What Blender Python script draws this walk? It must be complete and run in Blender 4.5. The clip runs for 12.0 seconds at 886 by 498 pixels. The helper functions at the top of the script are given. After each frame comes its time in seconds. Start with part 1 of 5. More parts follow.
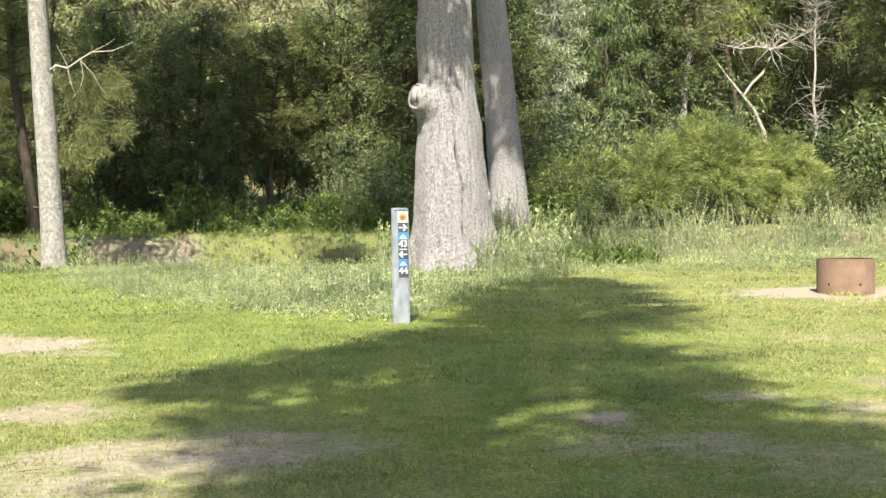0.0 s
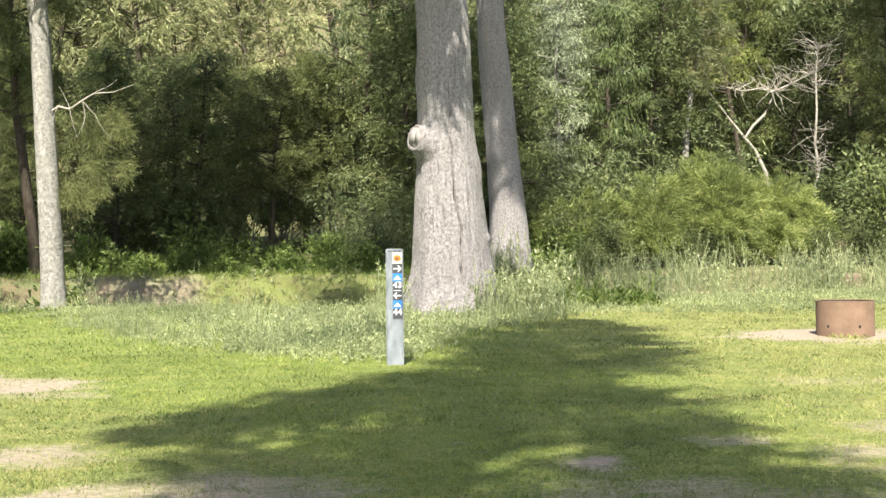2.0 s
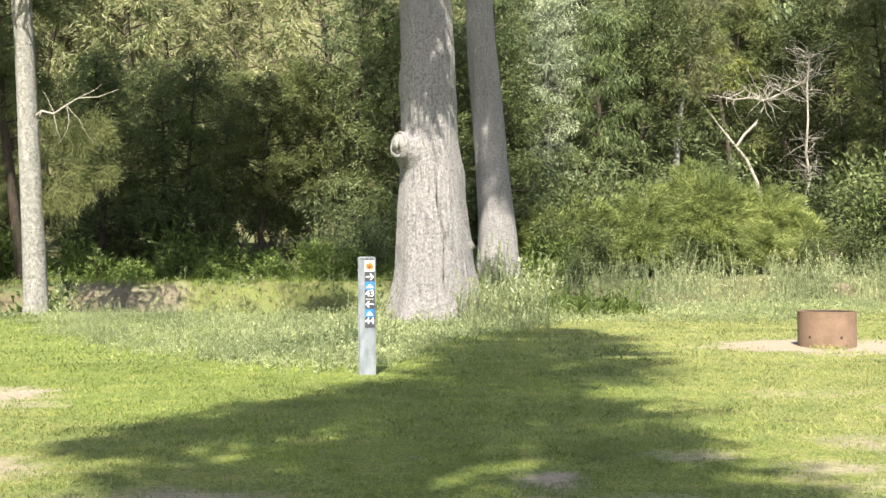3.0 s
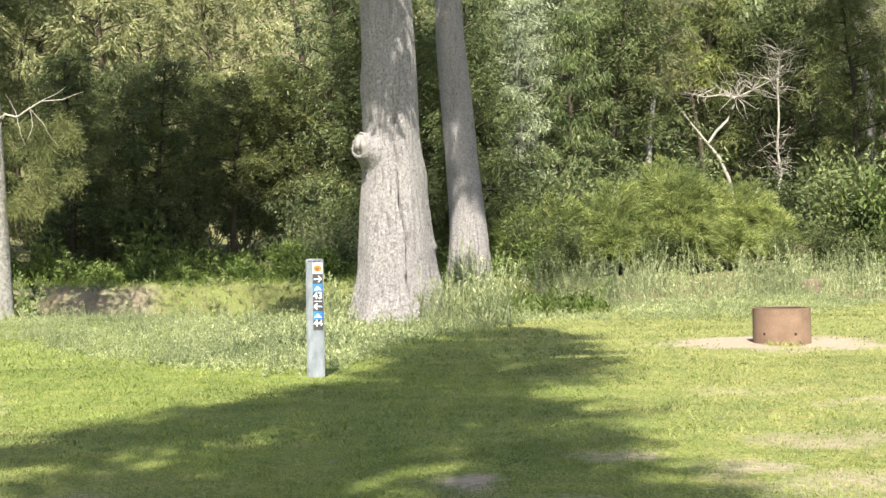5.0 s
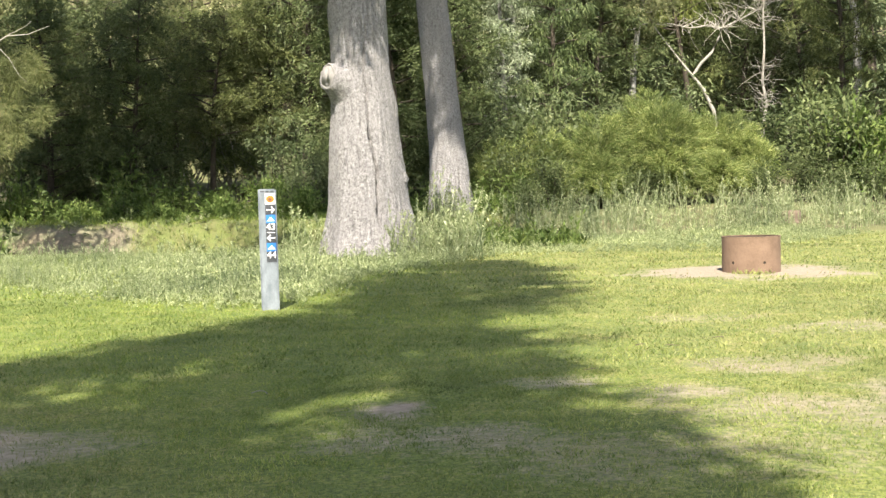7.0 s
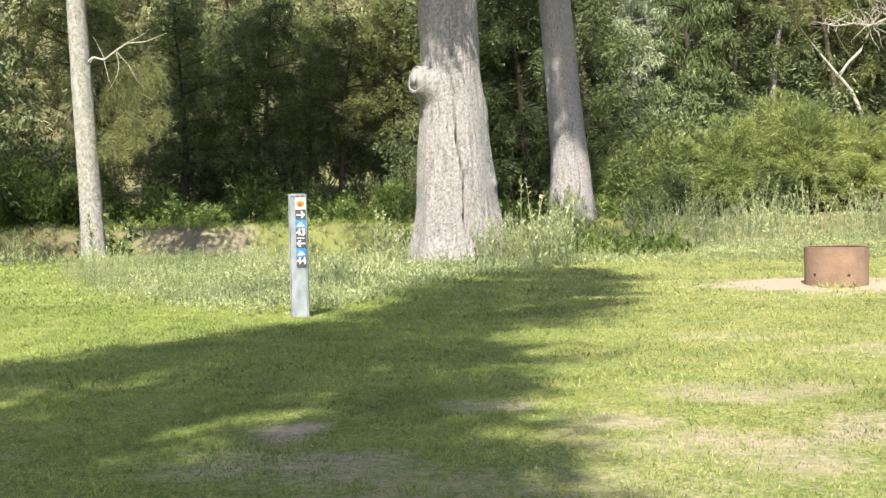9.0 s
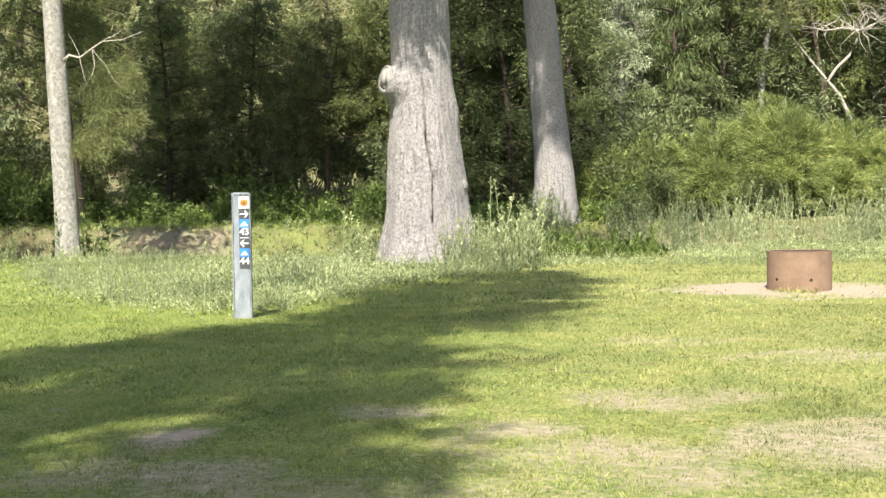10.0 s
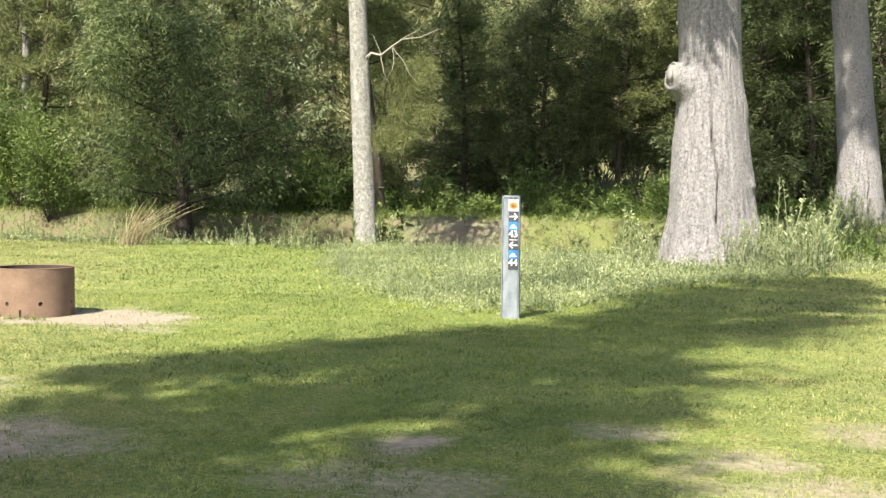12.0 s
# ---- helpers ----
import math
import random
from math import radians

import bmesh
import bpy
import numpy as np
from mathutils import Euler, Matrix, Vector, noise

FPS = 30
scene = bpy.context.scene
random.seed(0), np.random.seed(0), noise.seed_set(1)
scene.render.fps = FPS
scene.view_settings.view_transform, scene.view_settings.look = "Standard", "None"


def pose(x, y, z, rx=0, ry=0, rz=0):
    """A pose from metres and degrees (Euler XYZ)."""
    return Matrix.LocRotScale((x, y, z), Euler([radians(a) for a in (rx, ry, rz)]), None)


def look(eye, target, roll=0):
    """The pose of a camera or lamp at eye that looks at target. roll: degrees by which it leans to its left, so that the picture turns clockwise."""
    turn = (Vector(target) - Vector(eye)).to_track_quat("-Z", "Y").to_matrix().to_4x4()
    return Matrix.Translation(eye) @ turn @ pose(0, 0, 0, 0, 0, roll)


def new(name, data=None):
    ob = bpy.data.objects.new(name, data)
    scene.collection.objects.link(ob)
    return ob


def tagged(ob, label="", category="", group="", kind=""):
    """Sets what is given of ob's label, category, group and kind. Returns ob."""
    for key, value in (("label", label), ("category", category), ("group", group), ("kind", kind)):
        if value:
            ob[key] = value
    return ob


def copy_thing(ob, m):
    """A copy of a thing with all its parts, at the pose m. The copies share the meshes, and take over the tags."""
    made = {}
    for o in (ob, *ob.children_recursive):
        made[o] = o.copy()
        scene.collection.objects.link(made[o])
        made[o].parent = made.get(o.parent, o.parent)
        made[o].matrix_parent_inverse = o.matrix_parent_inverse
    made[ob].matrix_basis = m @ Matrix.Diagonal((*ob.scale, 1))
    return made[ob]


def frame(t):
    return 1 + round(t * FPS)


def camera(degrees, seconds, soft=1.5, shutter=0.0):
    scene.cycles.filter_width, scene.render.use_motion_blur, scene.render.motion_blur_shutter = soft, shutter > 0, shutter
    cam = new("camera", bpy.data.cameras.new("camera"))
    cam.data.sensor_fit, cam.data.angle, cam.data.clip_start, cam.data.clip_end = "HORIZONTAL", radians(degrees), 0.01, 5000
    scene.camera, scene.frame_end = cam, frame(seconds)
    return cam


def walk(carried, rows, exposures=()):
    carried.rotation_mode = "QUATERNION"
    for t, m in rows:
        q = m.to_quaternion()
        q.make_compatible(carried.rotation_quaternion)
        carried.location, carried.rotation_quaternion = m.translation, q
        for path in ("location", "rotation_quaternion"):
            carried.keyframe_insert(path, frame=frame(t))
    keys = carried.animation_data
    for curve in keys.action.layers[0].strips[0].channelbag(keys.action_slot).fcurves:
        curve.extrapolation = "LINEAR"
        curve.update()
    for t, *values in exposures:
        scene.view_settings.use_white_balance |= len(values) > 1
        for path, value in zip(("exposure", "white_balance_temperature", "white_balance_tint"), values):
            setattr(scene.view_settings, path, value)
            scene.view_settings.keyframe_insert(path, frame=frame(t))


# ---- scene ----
cam = camera(43.2, 12.0, 1.45)

EXPOSURES = [(0, 1.75), (12, 1.75)]
PATH = [
    (0, (0.08, 0.312, 1.354), (0.159, 2.309, 1.293), -0.7),
    (0.5, (0.094, 0.338, 1.357), (0.17, 2.336, 1.325), -0.7),
    (1, (0.106, 0.332, 1.363), (0.18, 2.331, 1.354), -0.6),
    (1.5, (0.149, 0.341, 1.362), (0.221, 2.34, 1.365), -0.6),
    (2, (0.207, 0.379, 1.356), (0.279, 2.377, 1.368), -0.6),
    (2.5, (0.303, 0.442, 1.359), (0.378, 2.441, 1.38), -0.5),
    (3, (0.484, 0.573, 1.366), (0.565, 2.571, 1.391), -0.3),
    (5, (0.901, 0.566, 1.387), (1.015, 2.563, 1.41), -0.9),
    (5.5, (0.929, 0.551, 1.384), (1.06, 2.546, 1.404), -1.0),
    (6, (0.99, 0.566, 1.353), (1.121, 2.562, 1.355), -1.1),
    (6.5, (1.109, 0.655, 1.306), (1.242, 2.65, 1.257), -1.1),
    (7, (1.343, 0.853, 1.267), (1.47, 2.847, 1.179), -1.5),
    (7.5, (1.659, 0.998, 1.214), (1.6, 2.995, 1.118), -2.3),
    (9.5, (3.146, 1.543, 1.267), (2.993, 3.536, 1.197), -1.1),
    (10, (3.388, 1.687, 1.22), (3.241, 3.681, 1.15), -0.7),
    (10.5, (3.568, 1.62, 1.298), (3.323, 3.603, 1.22), -0.2),
    (11, (3.719, 1.627, 1.345), (3.165, 3.546, 1.258), -0.2),
    (11.5, (3.76, 1.663, 1.389), (3.101, 3.549, 1.297), 0.3),
    (12, (3.726, 1.669, 1.406), (3.067, 3.555, 1.316), 0.5),
]
walk(cam, [(t, look(eye, target, roll)) for t, eye, target, roll in PATH], EXPOSURES)


# ---------- light ----------
SUN_FROM = Vector((-0.08, -0.64, 0.765)).normalized()
world = bpy.data.worlds.new("sky")
scene.world = world
world.use_nodes = True
_n = world.node_tree.nodes
_sky = _n.new("ShaderNodeTexSky")
_sky.sky_type, _sky.sun_disc = "NISHITA", False
_sky.sun_elevation, _sky.sun_rotation = math.asin(SUN_FROM.z), math.atan2(SUN_FROM.x, SUN_FROM.y)
_sky.dust_density, _sky.ozone_density = 2.6, 0.4
world.node_tree.links.new(_sky.outputs[0], _n["Background"].inputs[0])
_n["Background"].inputs[1].default_value = 0.079
sun = new("sun", bpy.data.lights.new("sun", "SUN"))
sun.data.energy, sun.data.angle, sun.data.color = 4.7, radians(0.53), (1.0, 0.915, 0.765)
sun.matrix_world = look(SUN_FROM * 60, (0, 0, 0))


# ---------- materials ----------
def nodes_of(name):
    m = bpy.data.materials.new(name)
    m.use_nodes = True
    nt = m.node_tree
    return m, nt, nt.nodes["Principled BSDF"], nt.nodes["Material Output"]


def node(nt, kind, **values):
    nd = nt.nodes.new(kind)
    for key, value in values.items():
        nd.inputs[key].default_value = value
    return nd


def ramp(nt, fac, stops):
    nd = nt.nodes.new("ShaderNodeValToRGB")
    nd.color_ramp.elements[0].position, nd.color_ramp.elements[0].color = stops[0][0], (*stops[0][1], 1)
    nd.color_ramp.elements[1].position, nd.color_ramp.elements[1].color = stops[-1][0], (*stops[-1][1], 1)
    for pos, col in stops[1:-1]:
        nd.color_ramp.elements.new(pos).color = (*col, 1)
    nt.links.new(fac, nd.inputs[0])
    return nd.outputs[0]


def coords(nt, scale=(1, 1, 1), world_space=False):
    mp = node(nt, "ShaderNodeMapping", Scale=scale)
    if world_space:
        nt.links.new(nt.nodes.new("ShaderNodeNewGeometry").outputs["Position"], mp.inputs[0])
    else:
        nt.links.new(nt.nodes.new("ShaderNodeTexCoord").outputs["Object"], mp.inputs[0])
    return mp.outputs[0]


def noise_tex(nt, vec, scale, detail=5.0, rough=0.6):
    nd = node(nt, "ShaderNodeTexNoise", Scale=scale, Detail=detail, Roughness=rough)
    nt.links.new(vec, nd.inputs["Vector"])
    return nd.outputs["Fac"]


def mix(nt, fac, a, b, blend="MIX"):
    nd = nt.nodes.new("ShaderNodeMix")
    nd.data_type, nd.blend_type = "RGBA", blend
    for sock, val in ((nd.inputs[0], fac), (nd.inputs[6], a), (nd.inputs[7], b)):
        if isinstance(val, bpy.types.NodeSocket):
            nt.links.new(val, sock)
        elif isinstance(val, tuple):
            sock.default_value = (*val, 1)
        else:
            sock.default_value = val
    return nd.outputs[2]


def bump(nt, bsdf, height, strength, distance):
    nd = node(nt, "ShaderNodeBump", Strength=strength, Distance=distance)
    nt.links.new(height, nd.inputs["Height"])
    nt.links.new(nd.outputs[0], bsdf.inputs["Normal"])


def dry_sunny_side(nt):
    """The lawn is drier and more trodden in ragged patches: to the open east, where sunlight is painted in too, and to
    the south-west.
    """
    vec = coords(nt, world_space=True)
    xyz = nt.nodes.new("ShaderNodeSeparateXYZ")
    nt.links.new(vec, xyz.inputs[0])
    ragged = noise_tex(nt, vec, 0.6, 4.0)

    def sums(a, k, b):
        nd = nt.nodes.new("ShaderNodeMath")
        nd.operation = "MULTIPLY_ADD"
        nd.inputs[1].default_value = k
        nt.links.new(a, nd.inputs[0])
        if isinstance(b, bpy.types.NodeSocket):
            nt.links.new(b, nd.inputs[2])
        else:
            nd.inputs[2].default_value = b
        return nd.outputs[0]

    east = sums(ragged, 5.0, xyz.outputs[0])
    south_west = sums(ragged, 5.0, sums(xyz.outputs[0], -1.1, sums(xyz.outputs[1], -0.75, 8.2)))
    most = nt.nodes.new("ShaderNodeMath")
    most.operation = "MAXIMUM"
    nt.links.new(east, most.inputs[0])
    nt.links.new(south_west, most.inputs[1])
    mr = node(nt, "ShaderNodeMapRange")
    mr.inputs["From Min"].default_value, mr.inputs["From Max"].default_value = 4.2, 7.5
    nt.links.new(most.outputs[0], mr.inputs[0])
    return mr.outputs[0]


def leaf_material(name, stops, translucent=0.3, rough=0.55, sheen=0.22, dry_sunlit=False):
    """Leaves: the colour differs from leaf to leaf and, more broadly, from place to place."""
    m, nt, bsdf, out = nodes_of(name)
    geo = nt.nodes.new("ShaderNodeNewGeometry")
    info = nt.nodes.new("ShaderNodeObjectInfo")
    col = ramp(nt, geo.outputs["Random Per Island"], stops)
    broad = noise_tex(nt, coords(nt, world_space=True), 0.45, 3.0)
    shade = ramp(nt, broad, [(0.32, (0.5, 0.55, 0.5)), (0.68, (1.34, 1.3, 1.18))])
    col = mix(nt, 1.0, col, shade, "MULTIPLY")
    if dry_sunlit:
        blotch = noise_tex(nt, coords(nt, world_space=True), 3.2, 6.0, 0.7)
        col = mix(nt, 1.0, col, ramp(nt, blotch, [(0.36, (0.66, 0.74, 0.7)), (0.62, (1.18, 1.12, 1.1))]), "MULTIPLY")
        # drier lawn, with some sunlight put into its colour
        col = mix(nt, dry_sunny_side(nt), col, mix(nt, 1.0, col, (1.22, 1.07, 1.55), "MULTIPLY"))
    hue = node(nt, "ShaderNodeHueSaturation")
    mr = node(nt, "ShaderNodeMapRange")
    mr.inputs["To Min"].default_value, mr.inputs["To Max"].default_value = 0.8, 1.2
    nt.links.new(info.outputs["Random"], mr.inputs[0])
    nt.links.new(mr.outputs[0], hue.inputs["Value"])
    nt.links.new(col, hue.inputs["Color"])
    nt.links.new(hue.outputs[0], bsdf.inputs["Base Color"])
    bsdf.inputs["Roughness"].default_value, bsdf.inputs["Specular IOR Level"].default_value = rough, sheen
    tr = nt.nodes.new("ShaderNodeBsdfTranslucent")
    nt.links.new(hue.outputs[0], tr.inputs[0])
    ms = node(nt, "ShaderNodeMixShader", Fac=translucent)
    nt.links.new(bsdf.outputs[0], ms.inputs[1])
    nt.links.new(tr.outputs[0], ms.inputs[2])
    nt.links.new(ms.outputs[0], out.inputs[0])
    return m


def bark_material(name, dark, mid, light, grain=9.0, depth=0.02, patch=0.9, cracks=0.75, stretch=0.3, run=0.06, speck=0.85):
    """Bark: pale plates between dark upright fissures, specks, and broad greyer stains."""
    m, nt, bsdf, out = nodes_of(name)
    tall = coords(nt, (1, 1, stretch))
    warp = node(nt, "ShaderNodeTexNoise", Scale=grain * 0.5, Detail=4.0)
    nt.links.new(tall, warp.inputs["Vector"])
    bent = mix(nt, 0.12, tall, warp.outputs["Color"])
    fine = noise_tex(nt, tall, grain, 9.0, 0.72)
    plates = node(nt, "ShaderNodeTexVoronoi", Scale=grain * 2.2)
    plates.feature = "DISTANCE_TO_EDGE"
    nt.links.new(bent, plates.inputs["Vector"])
    furrow = noise_tex(nt, coords(nt, (1, 1, run)), grain * 0.9, 7.0, 0.68)
    blot = noise_tex(nt, coords(nt, (1, 1, 0.6)), patch * 1.6, 5.0, 0.65)
    specks = noise_tex(nt, coords(nt, (1, 1, 0.7)), grain * 5, 3.0, 0.8)
    col = ramp(nt, fine, [(0.3, dark), (0.46, mid), (0.68, light)])
    col = mix(nt, ramp(nt, blot, [(0.45, (0, 0, 0)), (0.64, (0.6, 0.6, 0.6))]), col, mid)
    col = mix(nt, ramp(nt, furrow, [(0.36, (cracks, cracks, cracks)), (0.43, (0, 0, 0))]), col, dark)
    col = mix(nt, ramp(nt, plates.outputs[0], [(0.0, (0.22, 0.22, 0.22)), (0.05, (0, 0, 0))]), col, dark)
    col = mix(nt, ramp(nt, specks, [(0.56, (0, 0, 0)), (0.64, (speck, speck, speck))]), col, dark)
    pits = noise_tex(nt, coords(nt, (1, 1, 0.6)), grain * 1.6, 2.0, 0.5)
    col = mix(nt, ramp(nt, pits, [(0.66, (0, 0, 0)), (0.7, (0.9, 0.9, 0.9))]), col, dark)
    nt.links.new(col, bsdf.inputs["Base Color"])
    bsdf.inputs["Roughness"].default_value, bsdf.inputs["Specular IOR Level"].default_value = 0.95, 0.2
    relief = mix(nt, 0.5, mix(nt, 0.5, fine, ramp(nt, plates.outputs[0], [(0.0, (0, 0, 0)), (0.12, (1, 1, 1))])), ramp(nt, furrow, [(0.34, (0, 0, 0)), (0.5, (1, 1, 1))]))
    bump(nt, bsdf, mix(nt, 0.3, relief, specks), 1.0, depth)
    return m


def plain_material(name, a, b, scale=6.0, rough=0.7, metal=0.0, depth=0.004, stretch=(1, 1, 1)):
    m, nt, bsdf, out = nodes_of(name)
    vec = coords(nt, stretch)
    n1, n2 = noise_tex(nt, vec, scale), noise_tex(nt, vec, scale * 9, 4.0, 0.7)
    col = ramp(nt, n1, [(0.32, a), (0.68, b)])
    col = mix(nt, 0.35, col, ramp(nt, n2, [(0.3, a), (0.7, b)]))
    nt.links.new(col, bsdf.inputs["Base Color"])
    bsdf.inputs["Roughness"].default_value, bsdf.inputs["Metallic"].default_value = rough, metal
    bump(nt, bsdf, n2, 0.5, depth)
    return m


def ground_material():
    m, nt, bsdf, out = nodes_of("ground_soil_and_turf")
    vec = coords(nt, world_space=True)
    at = nt.nodes.new("ShaderNodeAttribute")
    at.attribute_name = "bare"
    patch, mid, fine, grit = (noise_tex(nt, vec, s, 6.0, 0.65) for s in (0.35, 1.7, 14.0, 90.0))
    turf = ramp(nt, mid, [(0.3, (0.072, 0.112, 0.02)), (0.55, (0.128, 0.162, 0.034)), (0.75, (0.2, 0.2, 0.064))])
    turf = mix(nt, ramp(nt, fine, [(0.5, (0, 0, 0)), (0.72, (0.6, 0.6, 0.6))]), turf, (0.185, 0.182, 0.06))
    # fine mottling, with the shade between blades put into its dark end
    tuft = noise_tex(nt, vec, 32.0, 4.0, 0.7)
    turf = mix(nt, 1.0, turf, ramp(nt, tuft, [(0.38, (0.42, 0.5, 0.38)), (0.6, (1.3, 1.25, 1.1))]), "MULTIPLY")
    # turf: the same dry patches, sunlight put into the colour too
    turf = mix(nt, dry_sunny_side(nt), turf, mix(nt, 1.0, turf, (1.24, 1.08, 1.55), "MULTIPLY"))
    soil = ramp(nt, fine, [(0.25, (0.155, 0.13, 0.098)), (0.55, (0.262, 0.224, 0.174)), (0.8, (0.365, 0.32, 0.258))])
    wood = nt.nodes.new("ShaderNodeAttribute")
    wood.attribute_name = "litter_and_shade"
    soil = mix(nt, ramp(nt, patch, [(0.4, (0, 0, 0)), (0.65, (0.5, 0.5, 0.5))]), soil, (0.205, 0.16, 0.116))
    edge = nt.nodes.new("ShaderNodeMath")
    edge.operation = "MULTIPLY_ADD"
    nt.links.new(mid, edge.inputs[0])
    edge.inputs[1].default_value = 0.7
    nt.links.new(at.outputs["Fac"], edge.inputs[2])
    edge2 = nt.nodes.new("ShaderNodeMath")
    edge2.operation = "MULTIPLY_ADD"
    nt.links.new(fine, edge2.inputs[0])
    edge2.inputs[1].default_value = 1.1
    nt.links.new(edge.outputs[0], edge2.inputs[2])
    half = nt.nodes.new("ShaderNodeMath")
    half.operation = "MULTIPLY"
    nt.links.new(edge2.outputs[0], half.inputs[0])
    half.inputs[1].default_value = 0.5
    mask = ramp(nt, half.outputs[0], [(0.53, (0, 0, 0)), (0.86, (1, 1, 1))])
    # floor colours of the wood; they also darken ground where shade is painted
    litter_and_shade = ramp(nt, fine, [(0.3, (0.05, 0.042, 0.022)), (0.5, (0.1, 0.085, 0.045)), (0.75, (0.17, 0.14, 0.08))])
    litter_and_shade = mix(nt, ramp(nt, mid, [(0.45, (0, 0, 0)), (0.6, (0.8, 0.8, 0.8))]), litter_and_shade, (0.07, 0.1, 0.03))
    top = mix(nt, mask, turf, soil)
    nt.links.new(mix(nt, wood.outputs["Fac"], top, litter_and_shade), bsdf.inputs["Base Color"])
    bsdf.inputs["Roughness"].default_value = 0.95
    bump(nt, bsdf, mix(nt, 0.5, fine, grit), 0.8, 0.03)
    return m


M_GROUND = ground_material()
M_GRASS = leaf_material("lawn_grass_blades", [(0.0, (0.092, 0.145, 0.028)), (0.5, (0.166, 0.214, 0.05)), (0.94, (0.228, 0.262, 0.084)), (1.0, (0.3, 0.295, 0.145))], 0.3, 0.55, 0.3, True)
M_WEED = leaf_material("pale_weed_leaves", [(0.0, (0.13, 0.17, 0.075)), (0.5, (0.265, 0.32, 0.165)), (1.0, (0.48, 0.51, 0.33))], 0.33)
M_STALK = leaf_material("tall_weed_stalks", [(0.0, (0.15, 0.195, 0.09)), (0.5, (0.27, 0.32, 0.175)), (1.0, (0.48, 0.51, 0.35))], 0.38)
M_SHEOAK = leaf_material("sheoak_needles", [(0.0, (0.06, 0.08, 0.03)), (0.6, (0.118, 0.142, 0.055)), (1.0, (0.18, 0.195, 0.085))], 0.35)
M_SPRAY = leaf_material("pale_sheoak_spray", [(0.0, (0.09, 0.11, 0.045)), (0.6, (0.15, 0.17, 0.075)), (1.0, (0.23, 0.235, 0.12))], 0.3)
# paler far copies of sheoak and gum leaves: sun and haze in the colour
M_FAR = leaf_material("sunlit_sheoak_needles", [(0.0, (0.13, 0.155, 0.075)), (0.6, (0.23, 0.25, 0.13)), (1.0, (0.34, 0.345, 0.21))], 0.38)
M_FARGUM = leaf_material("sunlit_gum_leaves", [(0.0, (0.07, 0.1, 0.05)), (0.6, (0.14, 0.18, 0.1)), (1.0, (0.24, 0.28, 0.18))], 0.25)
M_SILVER = leaf_material("silvery_gum_leaves", [(0.0, (0.11, 0.14, 0.09)), (0.6, (0.22, 0.26, 0.18)), (1.0, (0.36, 0.4, 0.3))], 0.25, 0.45)
M_LIME = leaf_material("yellow_green_gum_leaves", [(0.0, (0.085, 0.115, 0.03)), (0.6, (0.165, 0.195, 0.058)), (1.0, (0.28, 0.3, 0.11))], 0.35, 0.5)
M_GUM = leaf_material("gum_leaves", [(0.0, (0.057, 0.086, 0.036)), (0.6, (0.128, 0.162, 0.08)), (1.0, (0.205, 0.235, 0.13))], 0.25, 0.5)
M_DARK = leaf_material("dark_shrub_leaves", [(0.0, (0.06, 0.085, 0.034)), (0.65, (0.11, 0.14, 0.062)), (1.0, (0.16, 0.185, 0.09))], 0.35, 0.55)
M_BROAD = leaf_material("broad_tree_leaves", [(0.0, (0.045, 0.07, 0.026)), (0.6, (0.095, 0.13, 0.052)), (1.0, (0.2, 0.24, 0.115))], 0.25, 0.5)
M_BRIGHT = leaf_material("bright_shrub_leaves", [(0.0, (0.065, 0.11, 0.026)), (0.6, (0.125, 0.18, 0.05)), (1.0, (0.22, 0.275, 0.095))], 0.35)
M_BUSH = leaf_material("wispy_bush_leaves", [(0.0, (0.085, 0.122, 0.034)), (0.6, (0.182, 0.228, 0.078)), (1.0, (0.36, 0.385, 0.17))], 0.36)
M_DRY = leaf_material("dry_straw", [(0.0, (0.27, 0.23, 0.145)), (0.6, (0.42, 0.37, 0.255)), (1.0, (0.56, 0.51, 0.38))], 0.25)
M_BARK = bark_material("pale_gum_bark", (0.08, 0.075, 0.076), (0.26, 0.251, 0.256), (0.465, 0.451, 0.456), 19.0, 0.05, 0.7, 0.45, 0.8, 0.1, 0.7)
M_BARK_SLIM = bark_material("lichened_bark", (0.075, 0.073, 0.064), (0.215, 0.212, 0.199), (0.42, 0.416, 0.404), 10.0, 0.03, 2.4, 0.45, 0.85, 0.3)
M_BARK_DARK = bark_material("dark_bark", (0.025, 0.02, 0.015), (0.055, 0.046, 0.036), (0.1, 0.086, 0.07), 10.0, 0.02)
M_DEADWOOD = bark_material("bleached_dead_wood", (0.16, 0.145, 0.125), (0.29, 0.275, 0.245), (0.4, 0.385, 0.355), 14.0, 0.008)
M_CUT = plain_material("weathered_cut_wood", (0.15, 0.142, 0.137), (0.25, 0.24, 0.232), 9.0, 0.9, 0.0, 0.01)
M_LIP = plain_material("pale_callused_wood", (0.16, 0.152, 0.15), (0.24, 0.23, 0.226), 12.0, 0.9, 0.0, 0.008)
M_STEEL = plain_material("galvanised_steel", (0.1, 0.12, 0.14), (0.25, 0.28, 0.31), 13.0, 0.6, 0.2, 0.0015, (1, 1, 0.4))
M_RUST = plain_material("rusted_steel", (0.115, 0.073, 0.048), (0.195, 0.13, 0.09), 4.0, 0.9, 0.0, 0.003)
M_DARK_STEEL = plain_material("dark_steel", (0.018, 0.014, 0.012), (0.06, 0.045, 0.035), 5.0, 0.95)
M_SIGN = plain_material("dark_grey_sign_vinyl", (0.034, 0.037, 0.043), (0.05, 0.054, 0.062), 10.0, 0.45)
M_BLUE = plain_material("blue_sign_vinyl", (0.02, 0.16, 0.52), (0.03, 0.2, 0.6), 10.0, 0.45)
